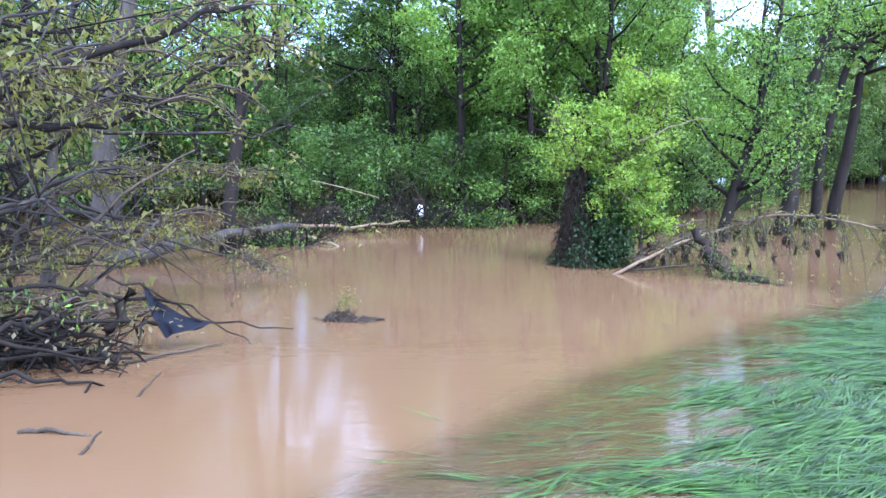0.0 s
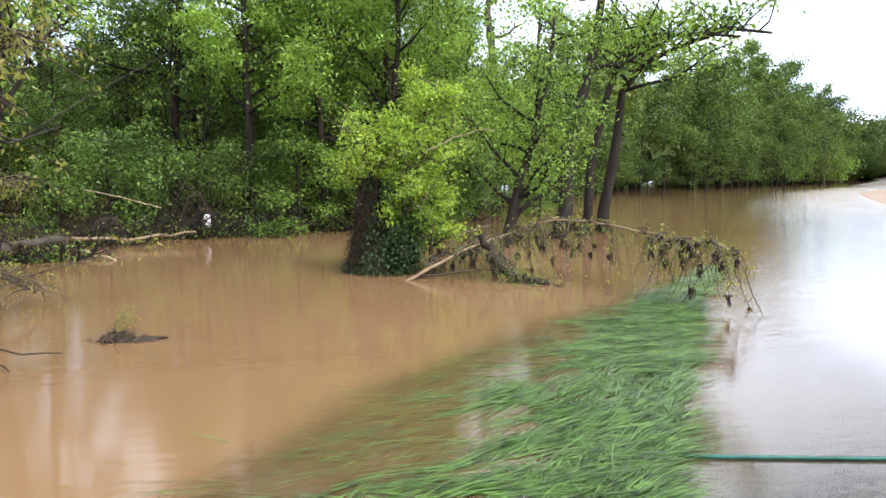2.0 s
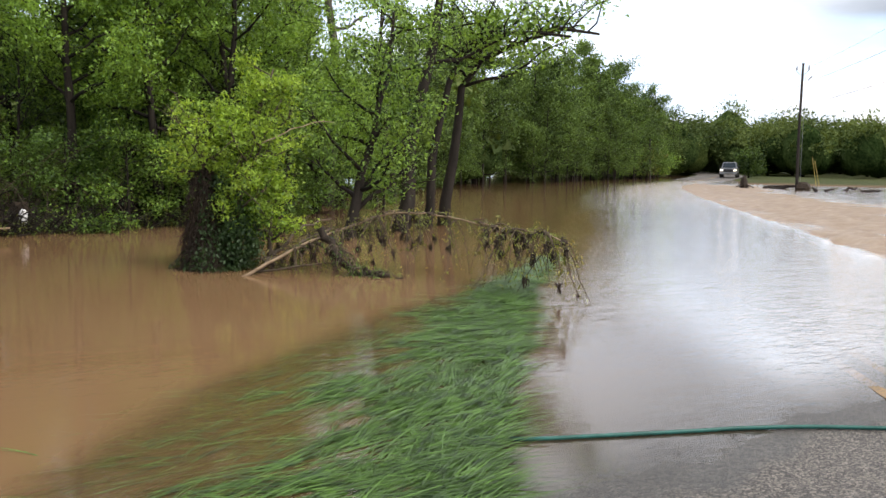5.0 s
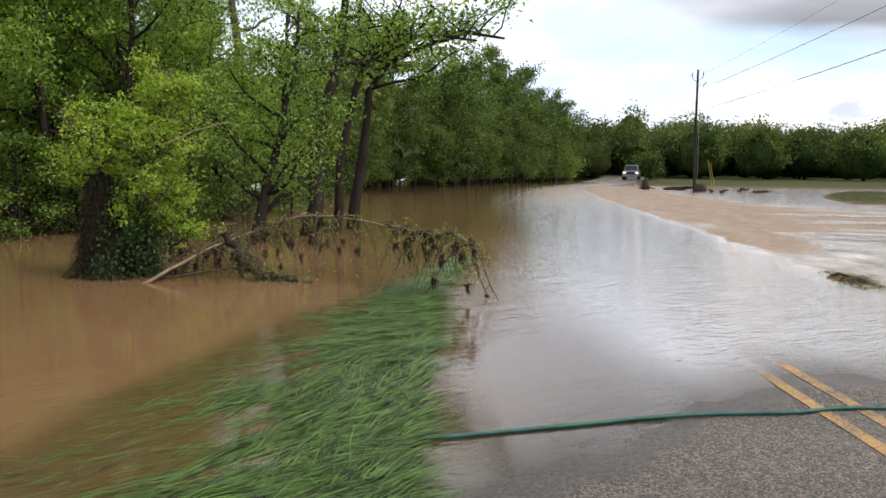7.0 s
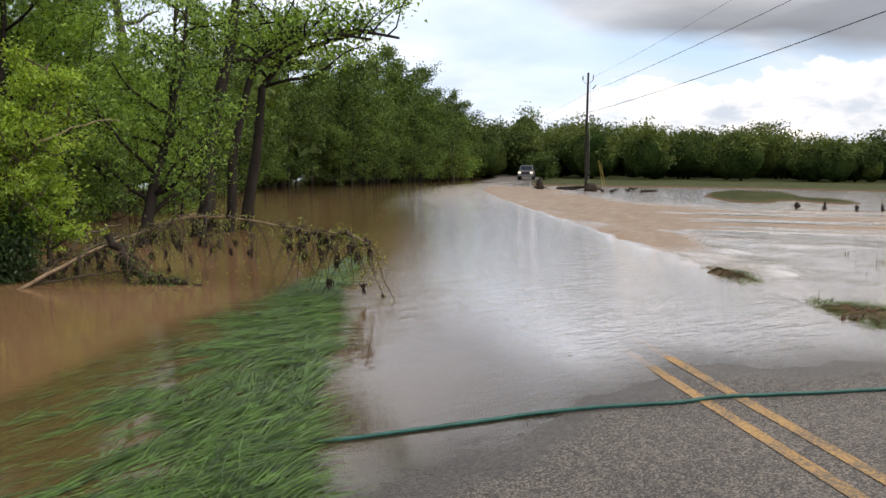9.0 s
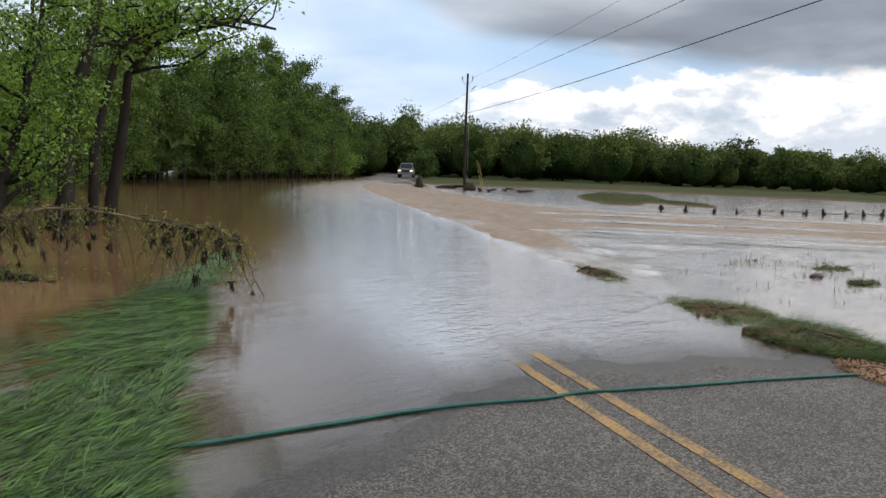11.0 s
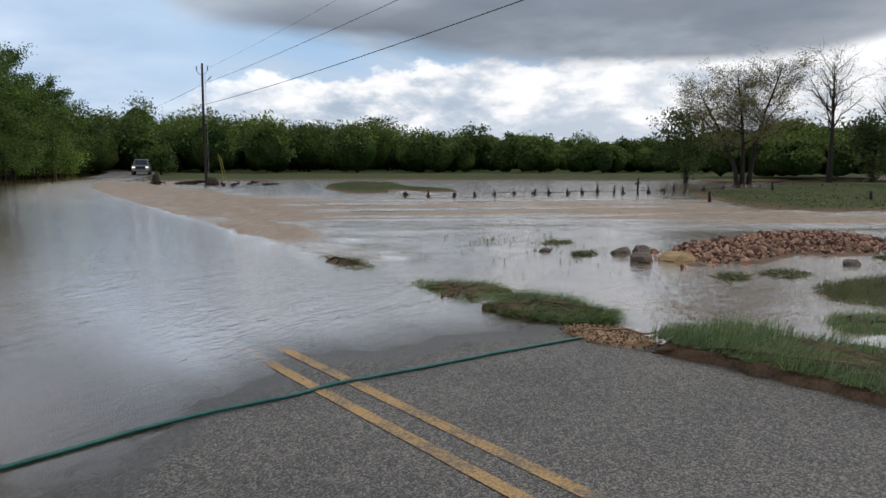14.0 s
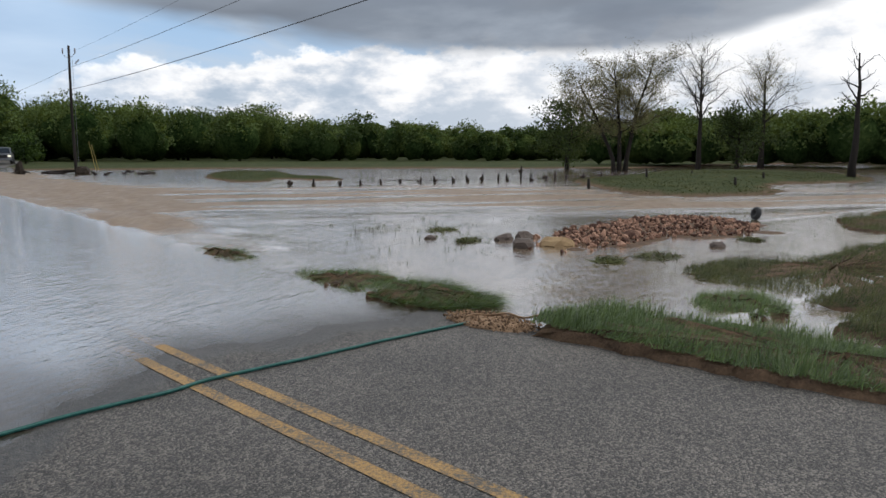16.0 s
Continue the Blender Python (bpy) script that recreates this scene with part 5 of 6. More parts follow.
for sd, p in ((205, [(7.4, 28.0, -0.5), (7.53, 28.09, 2.2), (7.97, 29.0, 4.7), (8.02, 29.5, 6.8), (8.1, 29.6, 12)]), (206, [(8.8, 27.6, -0.5), (8.9, 27.7, 2), (9.78, 29.5, 4.85), (9.54, 29.6, 7.2), (9.6, 29.8, 12.5)]), (207, [(-6.3, 14.7, -0.5), (-6.2, 14.75, 1.1), (-6.08, 14.8, 2.9), (-5.85, 14.9, 4.5), (-5.5, 15, 9)])):
    tree("bare_trunk_tree", sd, (0, 0, 0), "tall old trunk with high bare limbs in the wood", bark=M_BARK_GREY, height=12, r0=0.3, spread=2.5, low=0.55, limbs=10, leaf_count=900, leaf_size=0.13, trunk_path=p)
tree("slanting_tree", 208, (0, 0, 0), "slim dark tree standing in flood water", bark=M_BARK, height=7, r0=0.14, spread=1.6, low=0.3, limbs=12, leaf_count=5000, leaf_size=0.09, trunk_path=[(-3.62, 13.3, -0.5), (-3.57, 13.33, 1.14), (-3.36, 13.59, 2.83), (-3.1, 13.9, 7)])

# ---- far woods round the field: one belt ----


def far_woods():
    rng = np.random.default_rng(91)
    C, S, tp, inner_v, inner_f = [], [], [], [], []
    bm = bmesh.new()
    bmesh.ops.create_icosphere(bm, subdivisions=2, radius=1.0)
    ICO = np.array([v.co for v in bm.verts])
    ICO_F = np.array([[v.index for v in f.verts] for f in bm.faces])
    bm.free()
    az_t = np.radians([-40, -25, -20, -12, -5, 0, 6, 12, 18, 24, 30, 36, 41, 46, 52, 58, 70])
    top = np.array([15, 14, 12, 9.8, 7.8, 7.0, 7.0, 7.6, 8.4, 9.4, 10.6, 12, 13, 13.6, 14, 14, 14])

    def crown(x, y, h, w, m, size):
        k = rng.uniform(0, 50)

        def swell(d):
            return 1 + 0.17 * np.sin(5 * d[:, :1] + k) * np.cos(5 * d[:, 2:] + k) + 0.12 * np.sin(9 * d[:, 1:2] - k) * np.sin(8 * d[:, 2:] + 2 * k) + 0.06 * np.sin(17 * d[:, :1] + 3 * k)

        # leafy boughs: lobes heaped over the crown and down its skirt
        lobes = rng.integers(20, 30)
        c = rng.normal(0, 1, (lobes, 3))
        c /= np.linalg.norm(c, axis=1, keepdims=True)
        c[:, 2] = np.where(c[:, 2] < -0.45, -c[:, 2], c[:, 2])
        c = c * rng.uniform(0.55, 0.85, (lobes, 1)) * [w, w, h * 0.40] + [x, y, h * 0.52]
        rad = w * rng.uniform(0.2, 0.5, lobes)
        which = rng.integers(0, lobes, m)
        q = rng.normal(0, 1, (m, 3)) + [0, 0, 0.35]
        q /= np.linalg.norm(q, axis=1, keepdims=True)
        p = c[which] + q * (rad[which] * np.sqrt(rng.uniform(0.1, 1.0, m)))[:, None] * [1, 1, 0.9]
        p[:, 2] = np.abs(p[:, 2])
        C.append(p)
        S.append(np.full(m, size))
        # the dense inside of the crown: a closed core coloured dark for shade
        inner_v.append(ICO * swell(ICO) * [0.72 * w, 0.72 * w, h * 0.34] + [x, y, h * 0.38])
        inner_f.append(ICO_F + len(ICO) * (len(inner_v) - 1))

    def billow(a):
        return 0.5 + 0.5 * math.sin(a * 23) * math.sin(a * 57 + 1) + 0.3 * math.sin(a * 131)

    for k in range(430):
        a = radians(-42 + 102 * ((k * 0.618034) % 1.0))
        D = rng.choice([118, 128, 140, 152, 165]) + rng.normal(0, 3)
        h = np.interp(a, az_t, top) * D / 160 * (0.78 + 0.14 * billow(a) + rng.uniform(-0.26, 0.16))
        if rng.uniform() < 0.08:
            h *= 1.2
        x, y = D * math.cos(a), D * math.sin(a)
        crown(x, y, h, rng.uniform(0.34, 0.55) * h, 950, 0.36)
        if k % 3 == 0:
            tp.append(([(x, y, 0), (x, y, h * 0.7)], [0.25, 0.1]))
    # nearer belt behind the meadow's trees
    for k in range(60):
        a = radians(rng.uniform(-24, 6))
        D = rng.uniform(84, 100)
        h = rng.uniform(4.6, 7.0) + 2.0 * max(0, -math.degrees(a) - 12) / 12
        crown(D * math.cos(a), D * math.sin(a), h, rng.uniform(0.36, 0.52) * h, 1150, 0.32)
    for k in range(36):
        a = radians(rng.uniform(50, 70))
        D = rng.uniform(100, 116)
        crown(D * math.cos(a), D * math.sin(a), rng.uniform(7, 10), rng.uniform(2.6, 4.2), 420, 0.45)
    # thick wood behind the creek's trees
    for k in range(250):
        a = rng.uniform(radians(62), radians(132))
        D = rng.uniform(50, 75) + 25 * max(0, 1 - abs(a - radians(50)) / 0.3)
        crown(D * math.cos(a), D * math.sin(a), rng.uniform(5, 9), rng.uniform(2.2, 3.6), 420, 0.8)
    V, F = leaves(rng, np.vstack(C), np.concatenate(S), flat=0.1, ratio=0.8, small=True)
    return V, F, tubes(tp, 5), (np.vstack(inner_v), np.vstack(inner_f))


V, F, trunks, inner = far_woods()
wood = tagged(part_np("far_woods", V, F, M_FAR), "dark green belt of woods beyond the flooded meadow", "woods", kind="stuff")
tagged(part_np("trunks", *trunks, M_BARK, wood), kind="stuff")
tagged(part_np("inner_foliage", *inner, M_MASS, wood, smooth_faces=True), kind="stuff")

# ---- trees standing in the meadow ----
OPEN = "bare-branched tree just coming into leaf in the meadow"
T1 = [tree("meadow_tree", 301, (66.3, 4.3, 0.0), OPEN, group="meadow trees", height=8.0, r0=0.2, spread=3.2, low=0.3, limbs=22, leaf_count=20000, leaf_size=0.085, clump=0.27, limb_r=0.3, subs=13, lean=(0, 0.10), leaf=M_LEAF_BUD, bark=M_BARK),
      tree("meadow_tree", 302, (66.6, 3.9, 0.0), OPEN, group="meadow trees", height=8.7, r0=0.2, spread=3.2, low=0.3, limbs=24, leaf_count=20000, leaf_size=0.085, clump=0.27, limb_r=0.3, subs=13, lean=(0, -0.25), leaf=M_LEAF_BUD, bark=M_BARK),
      tree("meadow_tree", 303, (66.0, 4.6, 0.0), OPEN, group="meadow trees", height=7.2, r0=0.18, spread=3.0, low=0.35, limbs=20, leaf_count=16000, leaf_size=0.085, clump=0.27, limb_r=0.3, subs=13, lean=(0, 0.42), leaf=M_LEAF_BUD, bark=M_BARK),
      tree("meadow_tree", 304, (75.4, -2.0, 0.0), "tall pale tree nearly bare above a dark trunk", group="meadow trees", height=9.6, r0=0.25, spread=3.7, low=0.42, limbs=26, leaf_count=5000, leaf_size=0.06, clump=0.2, limb_r=0.42, subs=12, rise=1.0, leaf=M_LEAF_BUD, bark=M_BARK),
      tree("meadow_tree", 305, (84, -8.0, 0.0), OPEN, group="meadow trees", height=9.2, r0=0.3, spread=3.8, low=0.4, limbs=24, leaf_count=9000, leaf_size=0.08, clump=0.3, limb_r=0.3, subs=13, rise=0.9, leaf=M_LEAF_BUD, bark=M_BARK),
      tree("dead_snag", 306, (52.5, -10.0, -0.1), "dead leafless snag standing in flood water", height=7.3, r0=0.24, spread=1.9, low=0.55, limbs=9, leaf_count=0, rise=0.8, bark=M_BARK)]
for k, (x, y, h) in enumerate(((72, 9.2, 5.2), (79, -5.5, 4.6))):
    tree("meadow_tree", 320 + k, (x, y, 0), "low dark green tree at the meadow's edge", group="meadow trees", height=h, r0=0.2, spread=2.6, low=0.12, limbs=18, leaf_count=5200, leaf_size=0.24, clump=0.45, leaf=M_LEAF_DIM)
tree("roadside_bush", 340, (74.5, 70.5, 0.2), "round green bush beside the far road", category="bush", height=2.6, r0=0.12, spread=1.2, low=0.15, limbs=14, leaf_count=3500, leaf_size=0.26, clump=0.4, leaf=M_LEAF_SHADED)
for k, (x, y) in enumerate(((63, 74), (60, 72.5), (67, 78), (70, 82), (56, 70.5))):
    tree("roadside_bush", 350 + k, (x, y, 0.1), "scrubby bush on the far road's bank", category="bush", group="roadside bushes", height=2.6, r0=0.08, spread=1.8, low=0.1, limbs=14, leaf_count=2600, leaf_size=0.24, clump=0.4, leaf=(M_LEAF, M_LEAF_PALE)[k % 2])
ob = thing("radio_mast", (888, 147, 0), label="distant thin lattice radio mast", category="mast")
part_np("mast", *tubes([([(0, 0, 0), (0, 0, 34)], [0.9, 0.5])], 4), M_STEEL, ob)

# ---- brush and flotsam of the creek side ----
rng = np.random.default_rng(401)


def branch(name, paths, mat, label, category="branch", group="", bend=0.02):
    """paths: (points, thick end, thin end)."""
    q = [(wiggle(rng, p, bend, max(6, 3 * len(p))), np.linspace(a, b, max(6, 3 * len(p)))) for p, a, b in paths]
    return tagged(part_np(name, *tubes(q, 6), mat, smooth_faces=True), label, category, group)


def sprays(parent, pts, count, length, droop, leaf, leaf_size, per=14, mud=0.0):
    """Twigs hanging or reaching from a limb, with leaves and mud clots."""
    pts = np.asarray(pts, float)
    tw, lf, md = [], [], []
    for _ in range(count):
        s = rng.uniform(0, len(pts) - 1.001)
        k = int(s)
        p = pts[k] + (pts[k + 1] - pts[k]) * (s - k)
        a = rng.uniform(0, 6.3)
        ln = length * rng.uniform(0.4, 1.2)
        q = np.linspace(0, 1, 6)[:, None]
        path = p + np.array([math.cos(a), math.sin(a), 0]) * ln * 0.6 * q + np.array([0, 0, 1.0]) * ln * (0.25 * q - droop * q ** 2)
        path += np.cumsum(rng.normal(0, 0.02 * ln, (6, 3)), 0)
        path[:, 2] = np.maximum(path[:, 2], 0.01)
        tw.append((path, np.linspace(0.010, 0.0045, 6)))
        if per:
            c = path[rng.integers(1, 6, per)] + rng.normal(0, 0.05, (per, 3))
            c[:, 2] = np.maximum(c[:, 2], 0.02)
            lf.append(c)
        if rng.uniform() < mud:
            md.append(path[rng.integers(2, 6)])
    tagged(part_np("twig", *tubes(tw, 4), M_TWIG, parent), kind="stuff")
    if lf:
        tagged(part_np("foliage", *leaves(rng, np.vstack(lf), leaf_size, flat=1.2, ratio=0.32), leaf, parent), kind="stuff")
    rag = []
    for p in md:
        for _ in range(9):
            a, b = p + rng.normal(0, 0.018, 3), p + rng.normal(0, 0.022, 3) - [0, 0, rng.uniform(0.02, 0.15)]
            rag.append((np.maximum([a, (a + b) / 2 + rng.normal(0, 0.015, 3), b], [-99, -99, 0.0]), [0.009, 0.010, 0.004]))
    if rag:
        tagged(part_np("mud_rag", *tubes(rag, 4), M_MUD, parent), kind="stuff")


# drowned ivy-clad stump with a sprouting willow
ob = thing("ivy_stump", (2.15, 12.0, 0), label="broken stump wrapped in dark ivy and flood wrack", category="stump")
part_np("stump", *tubes([([(-0.02, 0.1, -0.5), (-0.02, 0.1, 0.0), (-0.03, 0.12, 0.5), (-0.06, 0.15, 1.0), (-0.08, 0.18, 1.45)], [0.42, 0.37, 0.27, 0.17, 0.06])], 12), M_MUD, ob)
tw = []
for _ in range(480):
    a, z = rng.uniform(0, 6.3), rng.uniform(0.05, 1.45)
    r = 0.40 - 0.2 * z
    p = np.array([-0.03 - 0.04 * z + r * math.cos(a), 0.1 + r * 0.8 * math.sin(a), z])
    out = rng.uniform(0.02, 0.14)
    q = p + [out * math.cos(a) + rng.normal(0, 0.06), out * math.sin(a), -rng.uniform(0.1, 0.4)]
    tw.append((np.maximum(wiggle(rng, [p, (p + q) / 2 + rng.normal(0, 0.03, 3), q], 0.02, 5), [-9, -9, 0.0]), np.linspace(0.010, 0.003, 5)))
tagged(part_np("wrack", *tubes(tw, 4), M_MUD, ob), kind="stuff")
# ivy climbs the whole cone and bulges on its lower side
m = 3600
a, z = rng.uniform(0, 6.3, m), 1.35 * rng.uniform(0, 1, m) ** 1.3
r = (0.52 - 0.30 * z) * rng.uniform(0.75, 1.15, m) + 0.09 * np.sin(3 * a + 4 * z)
c = np.stack([0.02 + 0.16 * np.sin(2.2 * z) + r * np.cos(a), 0.06 + 0.85 * r * np.sin(a), z + 0.02], -1)
c2 = rng.normal(0, 1, (2600, 3))
c2 = c2 / np.linalg.norm(c2, axis=1, keepdims=True) * rng.uniform(0.5, 1.08, (2600, 1)) * [0.36, 0.36, 0.5] + [0.34, -0.1, 0.36]
c = np.vstack([c, c2]) + rng.normal(0, 0.03, (m + 2600, 3))
c = c[c[:, 2] > 0.02]
part_np("ivy", *leaves(rng, c, 0.065, flat=1.0), M_LEAF_DARK, ob, "dark wet ivy leaves")
c = rng.normal(0, 1, (1000, 3)) * [0.22, 0.2, 0.2] + [0.62, 0.0, 0.85]
part_np("willow_foliage", *leaves(rng, c, 0.07, flat=0.8), M_LEAF, ob, "green willow leaves over the ivy")
for sd, place, h, sp, lean_x, cnt in ((410, (2.4, 12.15, 0.6), 2.35, 0.62, 0.3, 6000), (411, (2.1, 12.15, 1.2), 1.0, 0.65, -0.1, 2400), (412, (3.0, 12.0, 0.2), 1.05, 0.5, 0.05, 2600), (413, (2.5, 12.0, 0.8), 1.5, 0.7, 0.4, 3200)):
    tree("willow_sapling", sd, place, "bright lime-green willow sprouting from the ivy stump", category="sapling", group="willow shoots", height=h, r0=0.035, spread=sp, low=0.1, limbs=18, leaf_count=int(cnt * 1.3), leaf_size=0.055, clump=0.075, lean=(lean_x, 0.0), leaf=M_LEAF_LIME, bark=M_TWIG)
branch("dead_twig", [([(2.8, 11.9, 1.8), (3.36, 11.52, 2.12), (3.78, 11.28, 2.16)], 0.012, 0.006)], M_BARK_PALE, "pale dead twig sticking out of the willow")

# fallen willow with drooping muddy shoots
LOG = [(2.31, 11.05, -0.05), (3.22, 11.45, 0.32), (4.21, 11.67, 0.63), (4.78, 11.24, 0.88)]
TIP = [(4.3, 11.6, 0.70), (4.74, 11.26, 0.84), (5.0, 10.6, 0.86), (5.29, 9.56, 0.79), (5.35, 8.84, 0.75), (5.47, 8.29, 0.77), (5.5, 7.85, 0.68)]
fallen = branch("fallen_willow", [(LOG, 0.026, 0.018), (TIP, 0.018, 0.006)], M_BARK_TAN, "fallen pale willow stem draped with muddy drooping shoots", "fallen tree", bend=0.008)
sprays(fallen, LOG[1:], 60, 0.65, 0.95, M_LEAF_OLIVE, 0.06, 9, 0.4)
sprays(fallen, TIP, 38, 0.9, 1.1, M_LEAF_OLIVE, 0.07, 22, 0.45)
sprays(fallen, TIP, 34, 0.8, 1.0, M_LEAF_PALE, 0.065, 13, 0.6)
for p in TIP[2:] + [(5.5, 7.9, 0.72), (5.32, 9.2, 0.74), (5.34, 9.0, 0.72), (4.0, 11.3, 0.45)]:
    part("mud_clot", lump(rng, (0.035, 0.05, 0.03), 2, 0.5), M_MUD, fallen).location = p
ob = branch("drooping_bough", [([(3.55, 11.2, 0.62), (3.72, 10.89, 0.24), (3.9, 10.65, 0.02), (4.25, 10.27, 0.03)], 0.065, 0.035)], M_MUD, "mud-caked bough bent down into the water")
sprays(ob, [(3.6, 11.1, 0.5), (3.9, 10.65, 0.1), (4.25, 10.27, 0.05)], 45, 0.45, 0.7, M_LEAF_DEEP, 0.06, 10, 0.35)
ob = branch("flood_brush", [([(2.7, 11.5, 0.0), (3.4, 11.9, 0.35), (4.2, 12.6, 0.5)], 0.03, 0.01), ([(2.9, 11.8, 0.1), (3.6, 12.4, 0.55), (4.4, 13.4, 0.6)], 0.03, 0.01), ([(2.6, 11.3, 0.02), (3.3, 11.0, 0.15), (3.9, 11.0, 0.1)], 0.02, 0.008)], M_TWIG, "tangled dead brush beside the ivy stump", "brush")
sprays(ob, [(2.8, 11.6, 0.1), (3.4, 11.9, 0.3), (4.2, 12.6, 0.5)], 70, 0.6, 0.3, M_LEAF_PALE, 0.06, 5, 0.1)

# raft of branches with a white bag, before the wood
ob = branch("pale_fallen_branch", [([(-4.2, 15.6, 0.10), (-3.3, 16.1, 0.2), (-2.5, 16.5, 0.24), (-2.06, 16.75, 0.18), (-0.74, 17.65, 0.22)], 0.05, 0.022)], M_BARK_TAN, "long pale muddy branch lying on the flood water")
branch("pale_stick", [([(-2.58, 15.79, 1.16), (-1.9, 15.87, 1.0), (-1.26, 15.95, 0.81)], 0.011, 0.008)], M_BARK_PALE, "thin pale barkless stick caught in brush", bend=0.004)
branch("short_stick", [([(-2.5, 14.9, 0.13), (-1.9, 14.48, 0.0)], 0.03, 0.015)], M_BARK_PALE, "short pale stick poking from the water")
for k, (x, y, sx, sy, leafm) in enumerate(((-2.6, 17.3, 1.2, 0.5, M_LEAF_DEEP), (0.2, 18.9, 1.5, 0.6, M_LEAF_DEEP), (-1.2, 18.6, 1.0, 0.5, M_LEAF), (-1.4, 19.6, 1.5, 0.9, M_LEAF_DEEP), (1.5, 20.2, 1.6, 0.8, M_LEAF_DEEP), (-3.2, 14.6, 0.9, 0.45, M_LEAF_DEEP))):
    raft = thing("brush_raft", (x, y, 0), label="floating raft of torn green brush and sticks", category="brush", group="brush rafts")
    tw = []
    for _ in range(80):
        a = rng.uniform(0, 6.3)
        p = np.array([rng.normal(0, sx * 0.45), rng.normal(0, sy * 0.45), 0.02])
        tw.append((wiggle(rng, [p, p + [0.5 * math.cos(a), 0.4 * math.sin(a), rng.uniform(0.1, 0.5)], p + [0.9 * math.cos(a), 0.8 * math.sin(a), rng.uniform(0.0, 0.8)]], 0.03, 5), np.linspace(0.016, 0.004, 5)))
    tagged(part_np("stick", *tubes(tw, 4), M_BARK, raft), kind="stuff")
    c = rng.normal(0, 1, (520, 3)) * [sx * 0.5, sy * 0.5, 0.16]
    c[:, 2] = np.abs(c[:, 2]) + 0.02
    part_np("foliage", *leaves(rng, c, 0.08), (M_LEAF_OLIVE, leafm)[k % 2], raft)
# tangle of bare stems behind the raft
ob = thing("bare_thicket", (-0.3, 20.2, 0), label="thicket of thin bare stems rising from the flood", category="thicket")
tw = []
for _ in range(100):
    a, p = rng.uniform(0, 6.3), np.array([rng.normal(0, 1.4), rng.normal(0, 0.7), -0.1])
    h = rng.uniform(0.6, 2.3)
    tw.append((wiggle(rng, [p, p + [0.3 * math.cos(a), 0.3 * math.sin(a), h * 0.5], p + [0.9 * h * math.cos(a), 0.6 * h * math.sin(a), h]], 0.05, 6), np.linspace(0.012, 0.003, 6)))
tagged(part_np("stem", *tubes(tw, 4), M_TWIG, ob), kind="stuff")
bm = lump(rng, (0.085, 0.05, 0.17), 3, 0.16)
ob = part("plastic_bag", bm, M_WHITE, smooth_faces=True)
ob.location = (-0.54, 18.8, 0.34)
tagged(ob, "crumpled white plastic bag caught on brush", "plastic bag")
ob = part("root_clump", lump(rng, (0.2, 0.17, 0.22), 2, 0.4), M_MUD)
ob.location = (-0.6, 19.3, 0.4)
tagged(ob, "dark muddy root clump among brush", "root clump")
ob = part("root_clump", lump(rng, (0.28, 0.2, 0.22), 2, 0.4), M_MUD)
ob.location = (-2.5, 17.9, 0.3)
tagged(ob, "dark muddy root clump among brush", "root clump")
# float of grass and twigs
ob = thing("floating_wrack", (-1.0, 7.85, 0), label="small floating tuft of grass and twigs", category="flotsam")
tw = []
for _ in range(110):
    a = rng.uniform(0, 6.3)
    p = np.array([rng.normal(0.0, 0.09), rng.normal(0, 0.05), 0.0])
    tip = p + [rng.normal(0.02, 0.07), rng.normal(0, 0.06), max(0, rng.normal(0.05, 0.05)) * (abs(p[0]) < 0.15)]
    tw.append((wiggle(rng, [p, (p + tip) / 2 + [0, 0, 0.02], tip], 0.008, 4), np.linspace(0.008, 0.003, 4)))
part_np("twig", *tubes(tw, 4), M_TWIG, ob)
part("mud", lump(rng, (0.3, 0.1, 0.035), 2, 0.2), M_MUD, ob).location = (0.12, 0, 0)
part("mound", lump(rng, (0.15, 0.09, 0.085), 2, 0.3), M_MUD, ob).location = (-0.02, 0, 0.01)
c = rng.normal(0, 1, (160, 3)) * [0.06, 0.05, 0.07] + [0.03, 0, 0.19]
part_np("foliage", *leaves(rng, c, 0.035), M_LEAF_PALE, ob)

# the near thicket of half-drowned limbs
NEAR1 = [(-4.6, 5.2, 0.3), (-3.9, 5.4, 1.4), (-3.12, 5.7, 2.04), (-2.97, 5.89, 2.22), (-2.74, 6.22, 2.34), (-2.1, 6.68, 2.71), (-1.62, 7.02, 2.93)]
NEAR2 = [(-4.6, 5.2, 1.2), (-3.13, 5.7, 1.84), (-2.84, 6.18, 1.83), (-2.36, 6.7, 2.05), (-1.91, 7.15, 2.48), (-1.65, 7.32, 2.6), (-1.27, 7.49, 2.72)]
NEAR2B = [(-4.8, 6.2, 1.0), (-3.61, 6.58, 2.02), (-3.23, 6.88, 2.33), (-2.85, 7.15, 2.5), (-2.6, 7.4, 2.9)]
thicket = branch("flooded_maple", [(NEAR1, 0.07, 0.02), (NEAR2, 0.045, 0.008), (NEAR2B, 0.06, 0.015), ([(-4.6, 5.2, -0.4), (-4.5, 5.3, 1.2), (-4.2, 5.6, 3.0), (-4.0, 5.9, 5.5)], 0.13, 0.06)], M_BARK, "leaning half-drowned tree with dark crooked limbs", "tree")
for p, m in ((NEAR1[1:], 60), (NEAR2[1:], 60), (NEAR2B[1:], 50)):
    sprays(thicket, p, m, 1.1, 0.35, M_LEAF_PALE, 0.075, 12)
